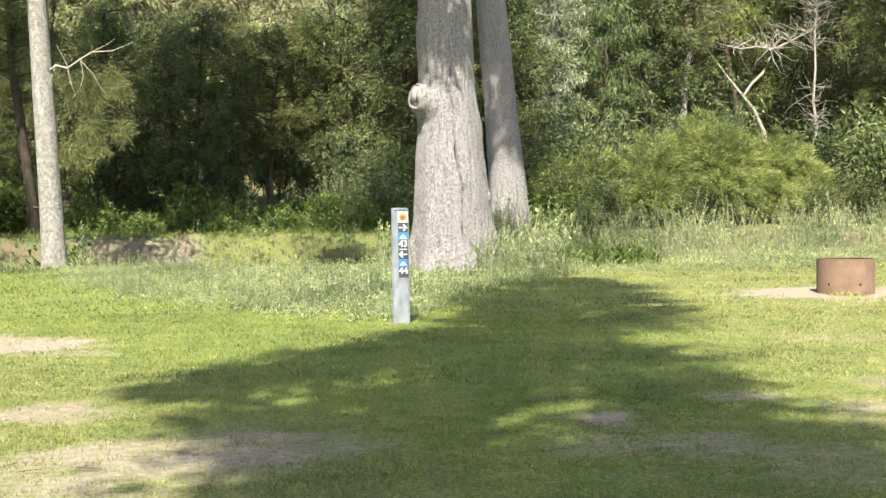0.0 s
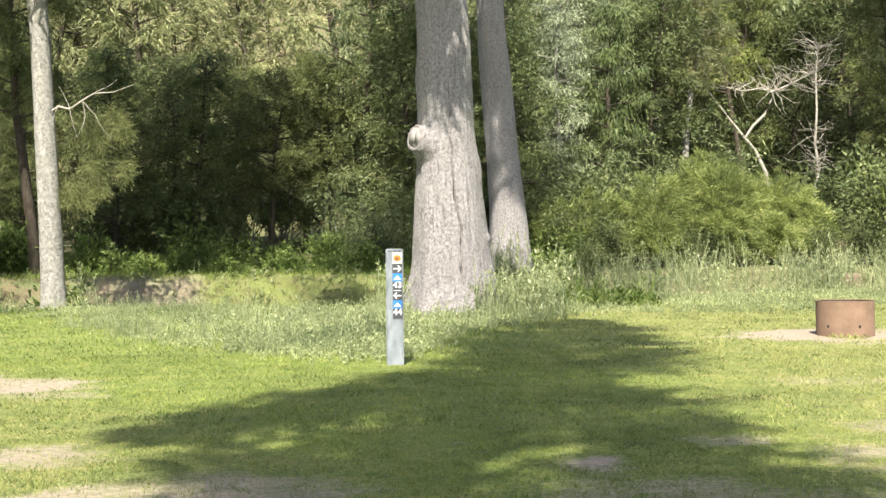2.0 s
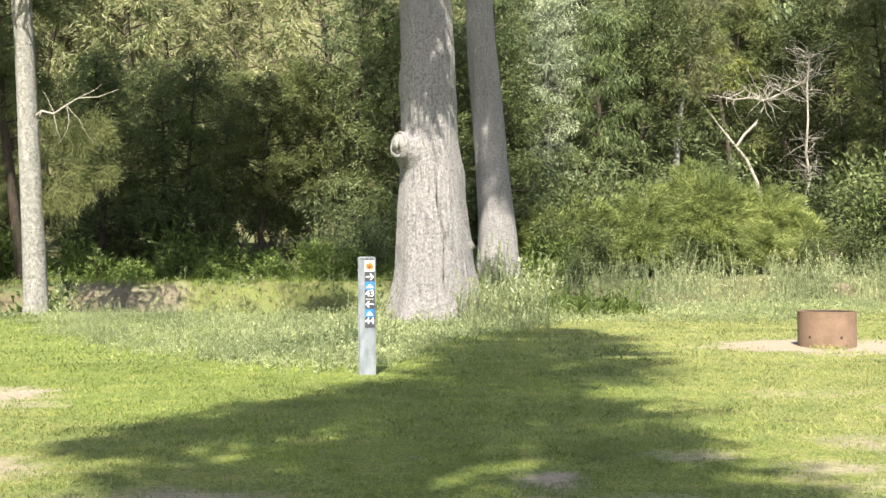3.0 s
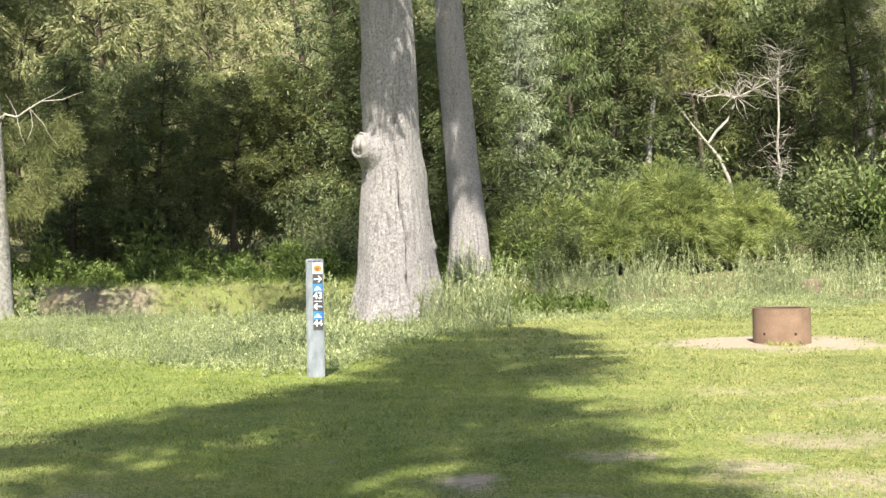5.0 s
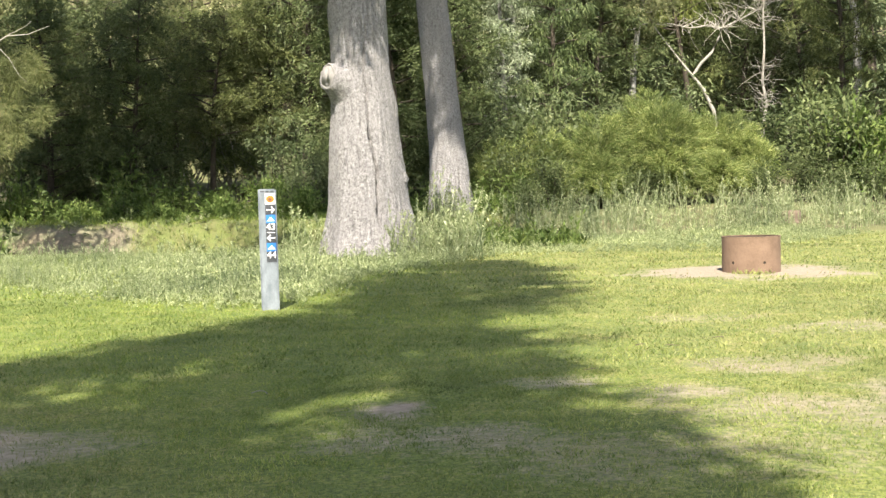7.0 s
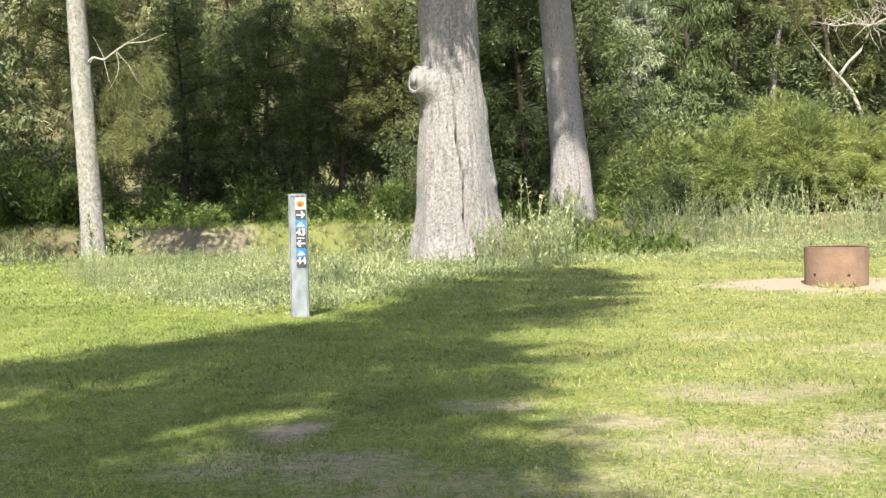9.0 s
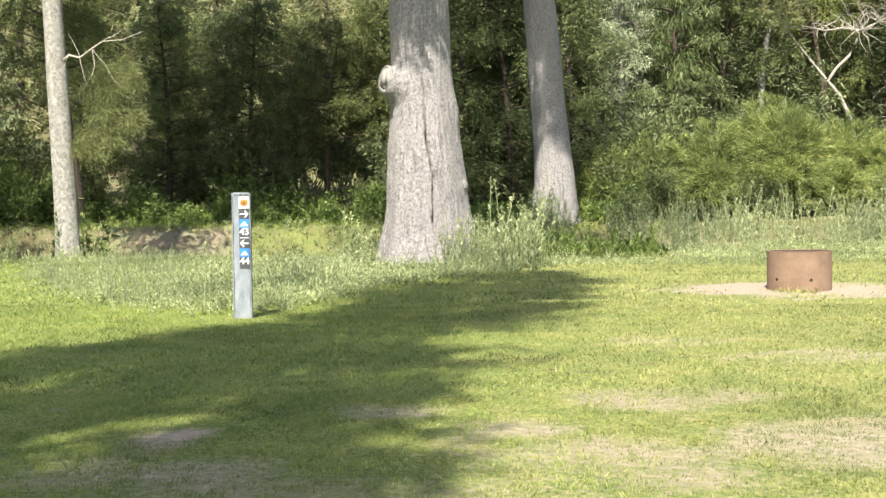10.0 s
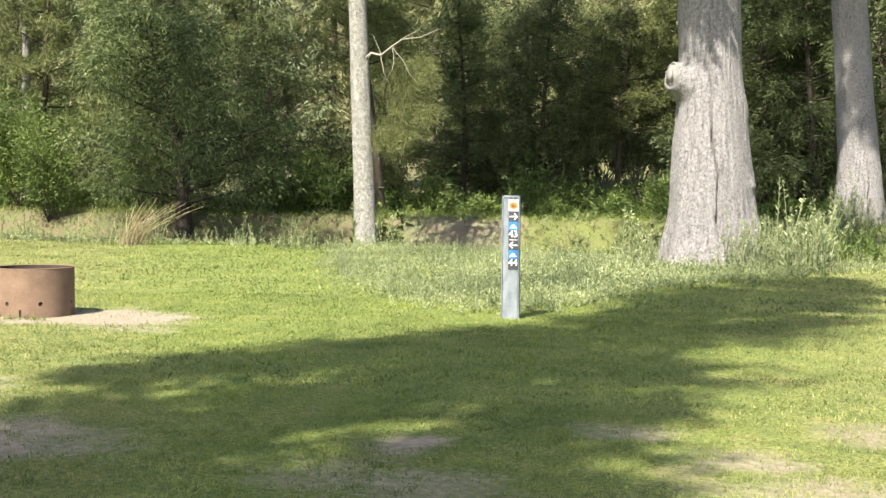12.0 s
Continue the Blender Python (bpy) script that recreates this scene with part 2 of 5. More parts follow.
M_WHITE = plain_material("white_sign_vinyl", (0.62, 0.62, 0.61), (0.72, 0.72, 0.71), 10.0, 0.45)
M_ORANGE = plain_material("orange_sign_vinyl", (0.55, 0.15, 0.012), (0.65, 0.2, 0.02), 10.0, 0.45)
M_BROWN = plain_material("brown_sign_vinyl", (0.14, 0.07, 0.03), (0.2, 0.1, 0.04), 10.0, 0.45)
M_LOG = plain_material("weathered_log", (0.075, 0.055, 0.04), (0.17, 0.128, 0.095), 5.0, 0.9, 0.0, 0.01, (0.3, 1, 1))


# ---------- mesh helpers ----------
def mesh_of(name, verts, faces, material, smooth=False):
    """faces: one array (n, 3 or 4), or a list of tuples."""
    me = bpy.data.meshes.new(name)
    if isinstance(faces, np.ndarray):
        k = faces.shape[1]
        me.vertices.add(len(verts))
        me.vertices.foreach_set("co", np.ascontiguousarray(verts, dtype=np.float32).ravel())
        me.loops.add(faces.size)
        me.loops.foreach_set("vertex_index", np.ascontiguousarray(faces, dtype=np.int32).ravel())
        me.polygons.add(len(faces))
        me.polygons.foreach_set("loop_start", np.arange(0, faces.size, k, dtype=np.int32))
        me.update(calc_edges=True)
    else:
        me.from_pydata([tuple(v) for v in verts], [], [tuple(f) for f in faces])
        me.update()
    if smooth:
        me.polygons.foreach_set("use_smooth", np.ones(len(me.polygons), dtype=bool))
    me.materials.append(material)
    return me


def part(name, data, parent, label=""):
    ob = new(name, data)
    ob.parent = parent
    if label:
        ob["label"] = label
    return ob


def root(name, at, label, category, group="", rz=0.0):
    ob = new(name)
    ob.empty_display_size = 0.3
    ob.matrix_basis = pose(*at, 0, 0, rz)
    return tagged(ob, label, category, group)


def bm_mesh(name, bm, material, smooth=False):
    me = bpy.data.meshes.new(name)
    bm.normal_update()
    bm.to_mesh(me)
    bm.free()
    me.materials.append(material)
    if smooth:
        me.polygons.foreach_set("use_smooth", np.ones(len(me.polygons), dtype=bool))
    return me


def box_bm(bm, x0, x1, y0, y1, z0, z1, bevel=0.0):
    made = bmesh.ops.create_cube(bm, size=1, matrix=Matrix.LocRotScale(((x0 + x1) / 2, (y0 + y1) / 2, (z0 + z1) / 2), None, (x1 - x0, y1 - y0, z1 - z0)))
    if bevel:
        edges = list({e for v in made["verts"] for e in v.link_edges})
        bmesh.ops.bevel(bm, geom=edges, offset=bevel, segments=2, affect="EDGES")


def tube(points, radii, sides=7):
    """A tapered round tube along points: arrays of vertices and of quads."""
    pts = np.array(points, dtype=float)
    n = len(pts)
    way = np.gradient(pts, axis=0)
    way /= np.linalg.norm(way, axis=1)[:, None] + 1e-9
    ref = np.where(np.abs(way[:, 2:3]) > 0.9, np.array([[1.0, 0, 0]]), np.array([[0, 0, 1.0]]))
    u = np.cross(way, ref)
    u /= np.linalg.norm(u, axis=1)[:, None] + 1e-9
    v = np.cross(way, u)
    a = np.linspace(0, 2 * np.pi, sides, endpoint=False)
    ring = u[:, None, :] * np.cos(a)[None, :, None] + v[:, None, :] * np.sin(a)[None, :, None]
    verts = (pts[:, None, :] + ring * np.asarray(radii, dtype=float)[:, None, None]).reshape(-1, 3)
    i = np.arange(n - 1)[:, None] * sides
    j = np.arange(sides)[None, :]
    k = (j + 1) % sides
    quads = np.stack([i + j, i + k, i + sides + k, i + sides + j], -1).reshape(-1, 4)
    return verts, quads


def join(pieces):
    verts, faces, base = [], [], 0
    for v, f in pieces:
        verts.append(v)
        faces.append(f + base)
        base += len(v)
    return np.concatenate(verts), np.concatenate(faces)


def unit(v):
    return v / (np.linalg.norm(v, axis=-1, keepdims=True) + 1e-9)


def leaf_quads(rng, base, way, length, width):
    """One diamond-shaped leaf for each base point, turned at random about its own length."""
    n = len(base)
    way = unit(way)
    side = unit(np.cross(way, rng.normal(size=(n, 3))))
    length, width = np.broadcast_to(length, n)[:, None], np.broadcast_to(width, n)[:, None]
    mid = base + way * length * 0.42
    verts = np.stack([base, mid + side * width / 2, base + way * length, mid - side * width / 2], 1).reshape(-1, 3)
    return verts, np.arange(4 * n).reshape(-1, 4)


def needle_tris(rng, base, way, length, width):
    """One thin three-cornered needle tuft for each base point."""
    n = len(base)
    way = unit(way)
    side = unit(np.cross(way, rng.normal(size=(n, 3)))) * np.broadcast_to(width, n)[:, None] / 2
    verts = np.stack([base - side, base + side, base + way * np.broadcast_to(length, n)[:, None]], 1).reshape(-1, 3)
    return verts, np.arange(3 * n).reshape(-1, 3)


def plumes(rng, centres, radii, counts, droop, each=9):
    """Points along short drooping sprays that leave each centre: feathery foliage with streaks and gaps."""
    pts, ways = [], []
    for c, r, n in zip(centres, radii, counts):
        r = np.asarray(r)
        m = max(1, n // each)
        for _ in range(each):
            d = unit(rng.normal(size=3) + np.array([0, 0, 0.2]))
            root_at = np.asarray(c) + d * r * rng.uniform(0.05, 0.55)
            run = unit(d * np.array([1, 1, 0.6]) + np.array([0, 0, -droop])) * r.max() * rng.uniform(0.55, 1.0)
            u = rng.random(m) ** 0.8
            sag = np.array([0, 0, -0.35 * droop * r.max()])
            pts.append(root_at + run * u[:, None] + sag * (u ** 2)[:, None] + rng.normal(size=(m, 3)) * (0.05 + 0.1 * r.max() * (1 - 0.5 * u))[:, None])
            ways.append(unit(run) + rng.normal(size=(m, 3)) * 0.42)
    return np.concatenate(pts), np.concatenate(ways)


def clumps(rng, centres, radii, counts, hollow=0.5):
    """Points in ragged balls about the centres, denser towards their skin; and the way out from each."""
    pts, ways = [], []
    for c, r, n in zip(centres, radii, counts):
        d = unit(rng.normal(size=(n, 3)))
        lump = 1 + 0.35 * np.sin(d @ rng.normal(size=3) * 4 + rng.uniform(0, 6))
        s = (hollow + (1 - hollow) * rng.random(n) ** 0.6) * lump
        pts.append(np.asarray(c) + d * s[:, None] * np.asarray(r))
        ways.append(d)
    return np.concatenate(pts), np.concatenate(ways)


def wander(rng, start, way, length, steps, bend=0.25, lift=0.0):
    """A crooked line: where a limb goes."""
    pts, p, d = [np.array(start, float)], np.array(start, float), unit(np.array(way, float))
    for _ in range(steps):
        d = unit(d + rng.normal(size=3) * bend + np.array([0, 0, lift]))
        p = p + d * length / steps
        pts.append(p.copy())
    return np.array(pts)


# ---------- the ground ----------
def step(a, b, v):
    t = np.clip((v - a) / (b - a), 0, 1)
    return t * t * (3 - 2 * t)


def ground_z(x, y):
    """Flat lawn, a shallow creek bed behind it, a raised far bank, then a slope up into the wood."""
    x, y = np.asarray(x, float), np.asarray(y, float)
    creek = 1 - step(1.5, 7.0, x)
    z = creek * (-0.22 * step(29.5, 34.0, y) - 0.95 * step(34.3, 37.5, y) + 1.85 * step(40.2, 43.2, y))
    face = step(39.6, 40.8, y) * (1 - step(42.4, 43.6, y))
    z = z + creek * face * (0.07 * np.sin(x * 2.3 + 1.5 * np.sin(y * 1.9)) + 0.09 * np.sin(x * 5.1 + y * 2.7) * np.sin(y * 4.3 + x))
    z = z + (1 - creek) * 0.68 * step(40, 47, y)
    z = z + 1.0 * step(47, 62, y) + 0.13 * np.clip(y - 60, 0, 40) + 0.75 * np.clip(y - 100, 0, 60)
    z = z + 0.03 * np.sin(x * 0.9 + 1) * np.sin(y * 0.7) * step(3, 12, np.abs(y))
    z = z + 0.12 * np.sin(x * 1.7 + y) * np.sin(y * 1.3) * step(33, 37, y) * (1 - step(60, 90, y))
    return z


# bare earth: x, y, half-width, half-depth, strength
BARE = [(-2.0, 5.95, 0.9, 0.5, 0.75), (7.35, 18.25, 1.75, 1.3, 1.04), (-4.7, 12.5, 1.6, 0.95, 1.02), (-3.6, 12.0, 0.9, 0.4, 0.62), (-1.1, 6.7, 0.95, 0.7, 0.72), (-2.5, 8.1, 0.7, 0.5, 0.85),
        (-0.8, 6.9, 0.8, 0.45, 0.62), (1.42, 7.7, 0.28, 0.3, 1.25), (1.7, 6.75, 0.9, 0.5, 0.62), (2.65, 8.35, 0.42, 0.22, 0.8), (3.25, 7.85, 0.5, 0.32, 0.82),
        (3.8, 7.1, 0.8, 0.5, 0.6), (4.4, 8.8, 0.75, 0.5, 0.62), (5.8, 10.9, 0.85, 0.5, 0.62), (5.1, 7.6, 0.8, 0.7, 0.62), (4.7, 12.2, 0.7, 0.4, 0.35), (3.0, 6.2, 1.6, 0.7, 0.35)]


def bare_at(x, y):
    x, y = np.asarray(x, float), np.asarray(y, float)
    b = np.zeros(np.broadcast(x, y).shape)
    ragged = 0.45 * np.sin(2.1 * x + 1.1 * np.sin(1.7 * y)) * np.sin(2.9 * y + x) + 0.4 * np.sin(5.3 * x + 2 * np.sin(3.1 * y)) * np.sin(6.1 * y + 1.4 * x) + 0.3 * np.sin(11.7 * x - 4 * y) * np.sin(9.1 * y + 5 * x)
    for cx, cy, rx, ry, s in BARE:
        q = ((x - cx) / rx) ** 2 + ((y - cy) / ry) ** 2 + ragged
        b = np.maximum(b, s * (1 - step(0.1, 1.7, q)))
    worn = 0.5 + 0.5 * np.sin(x * 3.1 + 1.7 * np.sin(y * 2.3)) * np.sin(y * 3.7 + 1.3 * np.sin(x * 1.9))
    b = b * (0.75 + 0.35 * worn)
    bank = step(39.8, 40.8, y) * (1 - step(42.2, 43.2, y)) * (1 - step(1, 5, x))
    bed = step(33.0, 35.5, y) * (1 - step(42.6, 43.6, y)) * (1 - step(1, 5, x))
    return np.maximum(b, 1.1 * np.maximum(0.78 * bank, 0.3 * bed) * (0.12 + 1.2 * step(-15.5, -13, x) * (1 - step(-8.6, -6.5, x)) + 0.3 * np.sin(x * 0.9) * np.sin(x * 0.37 + 1)))


def grid_line(spans):
    out = []
    for a, b, s in spans:
        out.append(np.arange(a, b, s))
    return np.concatenate(out)


def build_ground():
    xs = grid_line([(-1500, -300, 200), (-300, -90, 30), (-90, -25, 1.5), (-25, 18, 0.25), (18, 70, 1.5), (70, 300, 30), (300, 1501, 200)])
    ys = grid_line([(-1500, -300, 200), (-300, -60, 30), (-60, 3, 3), (3, 48, 0.25), (48, 170, 2.5), (170, 300, 20), (300, 1501, 200)])
    gx, gy = np.meshgrid(xs, ys)
    gz = ground_z(gx, gy)
    nx, ny = len(xs), len(ys)
    i = (np.arange(ny - 1)[:, None] * nx + np.arange(nx - 1)[None, :]).ravel()
    quads = np.stack([i, i + 1, i + nx + 1, i + nx], -1)
    me = mesh_of("ground", np.stack([gx, gy, gz], -1).reshape(-1, 3), quads, M_GROUND, True)
    at = me.attributes.new("bare", "FLOAT", "POINT")
    at.data.foreach_set("value", bare_at(gx, gy).ravel().astype(np.float32))
    # fallen leaves, brown bank, and shade painted on the bank's west and before the bush
    at = me.attributes.new("litter_and_shade", "FLOAT", "POINT")
    at.data.foreach_set("value", (np.maximum.reduce([step(43.6, 48, gy) * 0.8, step(47.5, 52, gy) * (1 - 0.85 * step(64, 68, gy) * (1 - step(84, 88, gy)) * step(-19, -15, gx) * (1 - step(0, 3, gx))), (0.55 + 0.4 * step(-9.5, -13, gx)) * step(32.2, 34.5, gy) * (gy < 43.3), 0.85 * step(32, 36, gy) * step(5, 7.5, gx)]) * (gy > 0)).ravel().astype(np.float32))
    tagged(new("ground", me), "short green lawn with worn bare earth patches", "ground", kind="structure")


build_ground()


# ---------- trees ----------
def big_trunk(name, axis, sides, flutes, bark, seed, crack=None, burls=()):
    """A thick trunk: axis rows are height, lean x, lean y and radius."""
    rows = np.array(axis, float)
    hs = np.concatenate([np.linspace(rows[0, 0], 9.0, 110), np.linspace(9.4, rows[-1, 0], 16)])
    cx, cy, rad = (np.interp(hs, rows[:, 0], rows[:, c]) for c in (1, 2, 3))
    verts = []
    for h, x, y, r in zip(hs, cx, cy, rad):
        for k in range(sides):
            a = 2 * math.pi * k / sides
            d = Vector((math.cos(a), math.sin(a), 0))
            flare = flutes * max(0.0, 1 - h / 2.2) ** 2 * (0.5 + 0.5 * math.sin(a * 6 + seed))
            rr = r * (1 + flare + 0.07 * noise.noise(Vector((d.x * 1.6, d.y * 1.6, h * 0.28 + seed))) + 0.025 * noise.noise(Vector((d.x * 7, d.y * 7, h * 0.7 + seed))) + 0.02 * noise.noise(Vector((d.x * 15, d.y * 15, h * 1.3 + seed))) + 0.016 * noise.noise(Vector((d.x * 34, d.y * 34, h * 3.5 + seed))))
            for at, high, wide, out in burls:
                off = ((a - at + math.pi) % (2 * math.pi) - math.pi) * r
                rr += out * math.exp(-(off * off + (h - high) ** 2) / (wide * wide))
            if crack:
                at, low, high = crack
                off = abs((a - at - 0.07 * math.sin(h * 1.3) - 0.03 * math.sin(h * 4.1) - 0.012 * math.sin(h * 11) + math.pi) % (2 * math.pi) - math.pi)
                if off < 0.026 and low < h < high:
                    rr -= 0.2 * min(1.0, (high - h) * 0.4, (h - low) * 3) * (0.5 + 0.5 * noise.noise(Vector((h * 1.7, seed, 0))) + 0.35)
            verts.append((x + d.x * rr, y + d.y * rr, h))
    n = len(hs)
    i = np.arange(n - 1)[:, None] * sides
    j = np.arange(sides)[None, :]
    k = (j + 1) % sides
    quads = np.stack([i + j, i + k, i + sides + k, i + sides + j], -1).reshape(-1, 4)
    return mesh_of(name, np.array(verts), quads, bark, True)


def high_crown(rng, top, reach, low, high, count, leaf, keep=None):
    """Limbs and leaf clumps of a tall tree, round the point top."""
    limbs, centres, radii, counts = [], [], [], []
    for k in range(count):
        a = k * 2.4 + rng.uniform(-0.4, 0.4)
        out = reach * rng.uniform(0.35, 1.0)
        end = np.array([top[0] + math.cos(a) * out, top[1] + math.sin(a) * out, rng.uniform(low, high)])
        if keep and not keep(end):
            continue
        start = np.array([top[0], top[1], min(end[2] - 0.5, low + (end[2] - low) * 0.6)])
        line = np.array([start + (end - start) * s + rng.normal(size=3) * 0.18 * (0 < s < 1) for s in np.linspace(0, 1, 6)])
        limbs.append(tube(line, np.linspace(0.13, 0.03, 6), 6))
        centres.append(end)
        radii.append(np.array([1, 1, 0.75]) * rng.uniform(0.8, 1.35) * reach * 0.32)
        counts.append(leaf[0] // count)
    p, w = clumps(rng, centres, radii, counts)
    w = w * 0.5 + np.array([0, 0, -0.9]) + rng.normal(size=w.shape) * 0.35
    return join(limbs), leaf_quads(rng, p, w, leaf[1] * rng.uniform(0.7, 1.3, len(p)), leaf[2])


def shading_boughs(rng, top, boughs, leaf):
    """Further boughs, unseen and added for their shade, each x, y, height, radius and number of leaves, borne on limbs
    of their own.
    """
    stems, thick = [], []
    for x, y, z, r, n in boughs:
        foot = np.array([top[0], top[1], max(8.0, z - 0.5 * math.hypot(x - top[0], y - top[1]) - 1.5)])
        stems.append(tube(np.array([foot, (foot + np.array([x, y, z])) / 2 + np.array([0, 0, 0.3]), (x, y, z)]), [0.12, 0.08, 0.02], 6))
        p, w = clumps(rng, [(x, y, z)], [np.array([r, r, r * 0.8])], [n], 0.0)
        thick.append(leaf_quads(rng, p, w * 0.5 + np.array([0, 0, -0.8]) + rng.normal(size=w.shape) * 0.4, leaf[0] * rng.uniform(0.7, 1.3, n), leaf[1]))
    return join(stems), join(thick)


def old_gum():
    """The great pale trunk beside the marker post."""
    rng = np.random.default_rng(3)
    t = root("gum_tree", (1.25, 25.6, 0), "huge old gum with pale grey fissured bark and a sawn stub", "tree")
    axis = [(-0.1, 0.05, 0, 1.12), (0.25, 0.05, 0, 1.0), (0.6, 0.05, 0, 0.93), (1.0, 0.06, 0, 0.89), (2.0, 0.04, 0, 0.81), (3.2, 0.0, 0, 0.71), (4.2, -0.04, 0, 0.65), (6.0, -0.08, 0, 0.6), (8.0, -0.18, 0, 0.55), (14.0, -0.5, 0, 0.45), (24.0, -0.6, 0, 0.32), (38.0, -0.6, 0, 0.08)]
    part("trunk", big_trunk("trunk", axis, 200, 0.12, M_BARK, 2.0, (math.radians(-80), 0.7, 5.2), [(math.radians(-12), 1.75, 0.1, 0.09), (math.radians(-20), 0.8, 0.3, 0.1), (math.radians(-150), 2.55, 0.28, 0.05), (math.radians(-96), 1.85, 0.08, 0.05), (math.radians(-165), 1.2, 0.4, -0.05), (math.radians(-8), 3.3, 0.35, 0.04), (math.radians(-172), 5.4, 0.4, 0.05)]), t)
    # sawn branch stub with a rolled lip
    w = unit(np.array([-0.76, -0.63, 0.12]))
    o = np.array([-0.05, 0, 3.86]) + w * 0.45
    v, f = tube([o - w * 0.3 - np.array([0, 0, 0.34]), o - w * 0.1 - np.array([0, 0, 0.16]), o + w * 0.1 - np.array([0, 0, 0.07]), o + w * 0.3 - np.array([0, 0, 0.02]), o + w * 0.44, o + w * 0.45], [0.64, 0.5, 0.41, 0.335, 0.292, 0.2], 32)
    stub = part("branch_stub", mesh_of("branch_stub", v, f, M_BARK, True), t, "stub of a sawn-off branch")
    a = np.linspace(0, 2 * math.pi, 33)
    e1 = unit(np.cross(w, (0, 0, 1.0)))
    e2 = np.cross(e1, w)
    ring = (o + w * 0.45)[None, :] + 0.235 * (np.cos(a)[:, None] * e1 + 1.08 * np.sin(a)[:, None] * e2) + rng.normal(size=(33, 3)) * 0.006
    ring[-1] = ring[0]
    part("lip", mesh_of("lip", *tube(ring, [0.024] * 33, 8), M_LIP, True), stub, "pale rolled bark lip")
    v, f = tube([o + w * 0.4, o + w * 0.466, o + w * 0.456, o + w * 0.448], [0.228, 0.226, 0.13, 0.002], 32)
    part("cut_face", mesh_of("cut_face", v, f, M_CUT), stub, "grey weathered cut wood")
    def sunny_foot(e):
        """True for a bough that would shade the foot of the second gum."""
        back = 20.4 - e[1]
        return abs(e[0] + 0.125 * back - 3.35) < 2.3 and -0.5 < e[2] - 1.195 * back < 3.4

    # crown out of sight, its height and gaps set by the shade it throws
    limbs, leaves = high_crown(rng, (-0.5, 0), 6.5, 12.5, 40, 52, (40000, 0.36, 0.115), lambda e: (e[0] < 2.2 or e[2] < 24) and not sunny_foot(e))
    # the thickest boughs, unseen and added for shade: for the second gum's sunny side, before this trunk, and over the
    # creek
    boughs = [(0.85 - 0.08 * k + rng.uniform(-0.5, 0.5), rng.uniform(-0.3, 0.3), 28.4 + 1.15 * k, 0.72, 330) for k in range(9)]
    boughs += [(rng.uniform(-1.4, -0.6), -7.0 + rng.uniform(-0.3, 0.3), 13.1 + 0.65 * k, 0.7, 290) for k in range(7)]
    boughs += [(rng.uniform(-7.0, -0.8), rng.uniform(-3.5, 0.5), rng.uniform(13.5, 22), rng.uniform(0.9, 1.6), 560) for _ in range(16)]
    more_limbs, more_leaves = shading_boughs(rng, (-0.5, 0), boughs, (0.36, 0.115))
    limbs, leaves = join([limbs, more_limbs]), join([leaves, more_leaves])
    part("limb_frame", mesh_of("limb_frame", *limbs, M_BARK, True), t)
    part("crown", mesh_of("crown", *leaves, M_GUM), t)


def second_gum():
    rng = np.random.default_rng(4)
    t = root("gum_tree", (4.6, 46.0, float(ground_z(4.6, 46)) - 0.1), "tall gum with smooth grey trunk dappled by shade", "tree")
    axis = [(-0.8, 0, 0, 1.0), (0.5, 0, 0, 0.88), (2.5, -0.08, 0, 0.76), (5.0, -0.3, 0, 0.66), (10.0, -0.68, 0, 0.58), (16.0, -0.9, 0, 0.45), (23.0, -1.0, 0, 0.15)]
    part("trunk", big_trunk("trunk", axis, 110, 0.12, M_BARK, 7.0, (math.radians(-70), 0.2, 3.0)), t)
    # unseen crown, thick only at the left rear, to shade the wood behind
    limbs, leaves = high_crown(rng, (-0.8, 0), 6.2, 14, 27, 34, (24000, 0.38, 0.11), lambda e: e[1] > -0.5 and e[0] < 0.3)
    part("limb_frame", mesh_of("limb_frame", *limbs, M_BARK, True), t)
    part("crown", mesh_of("crown", *leaves, M_GUM), t)


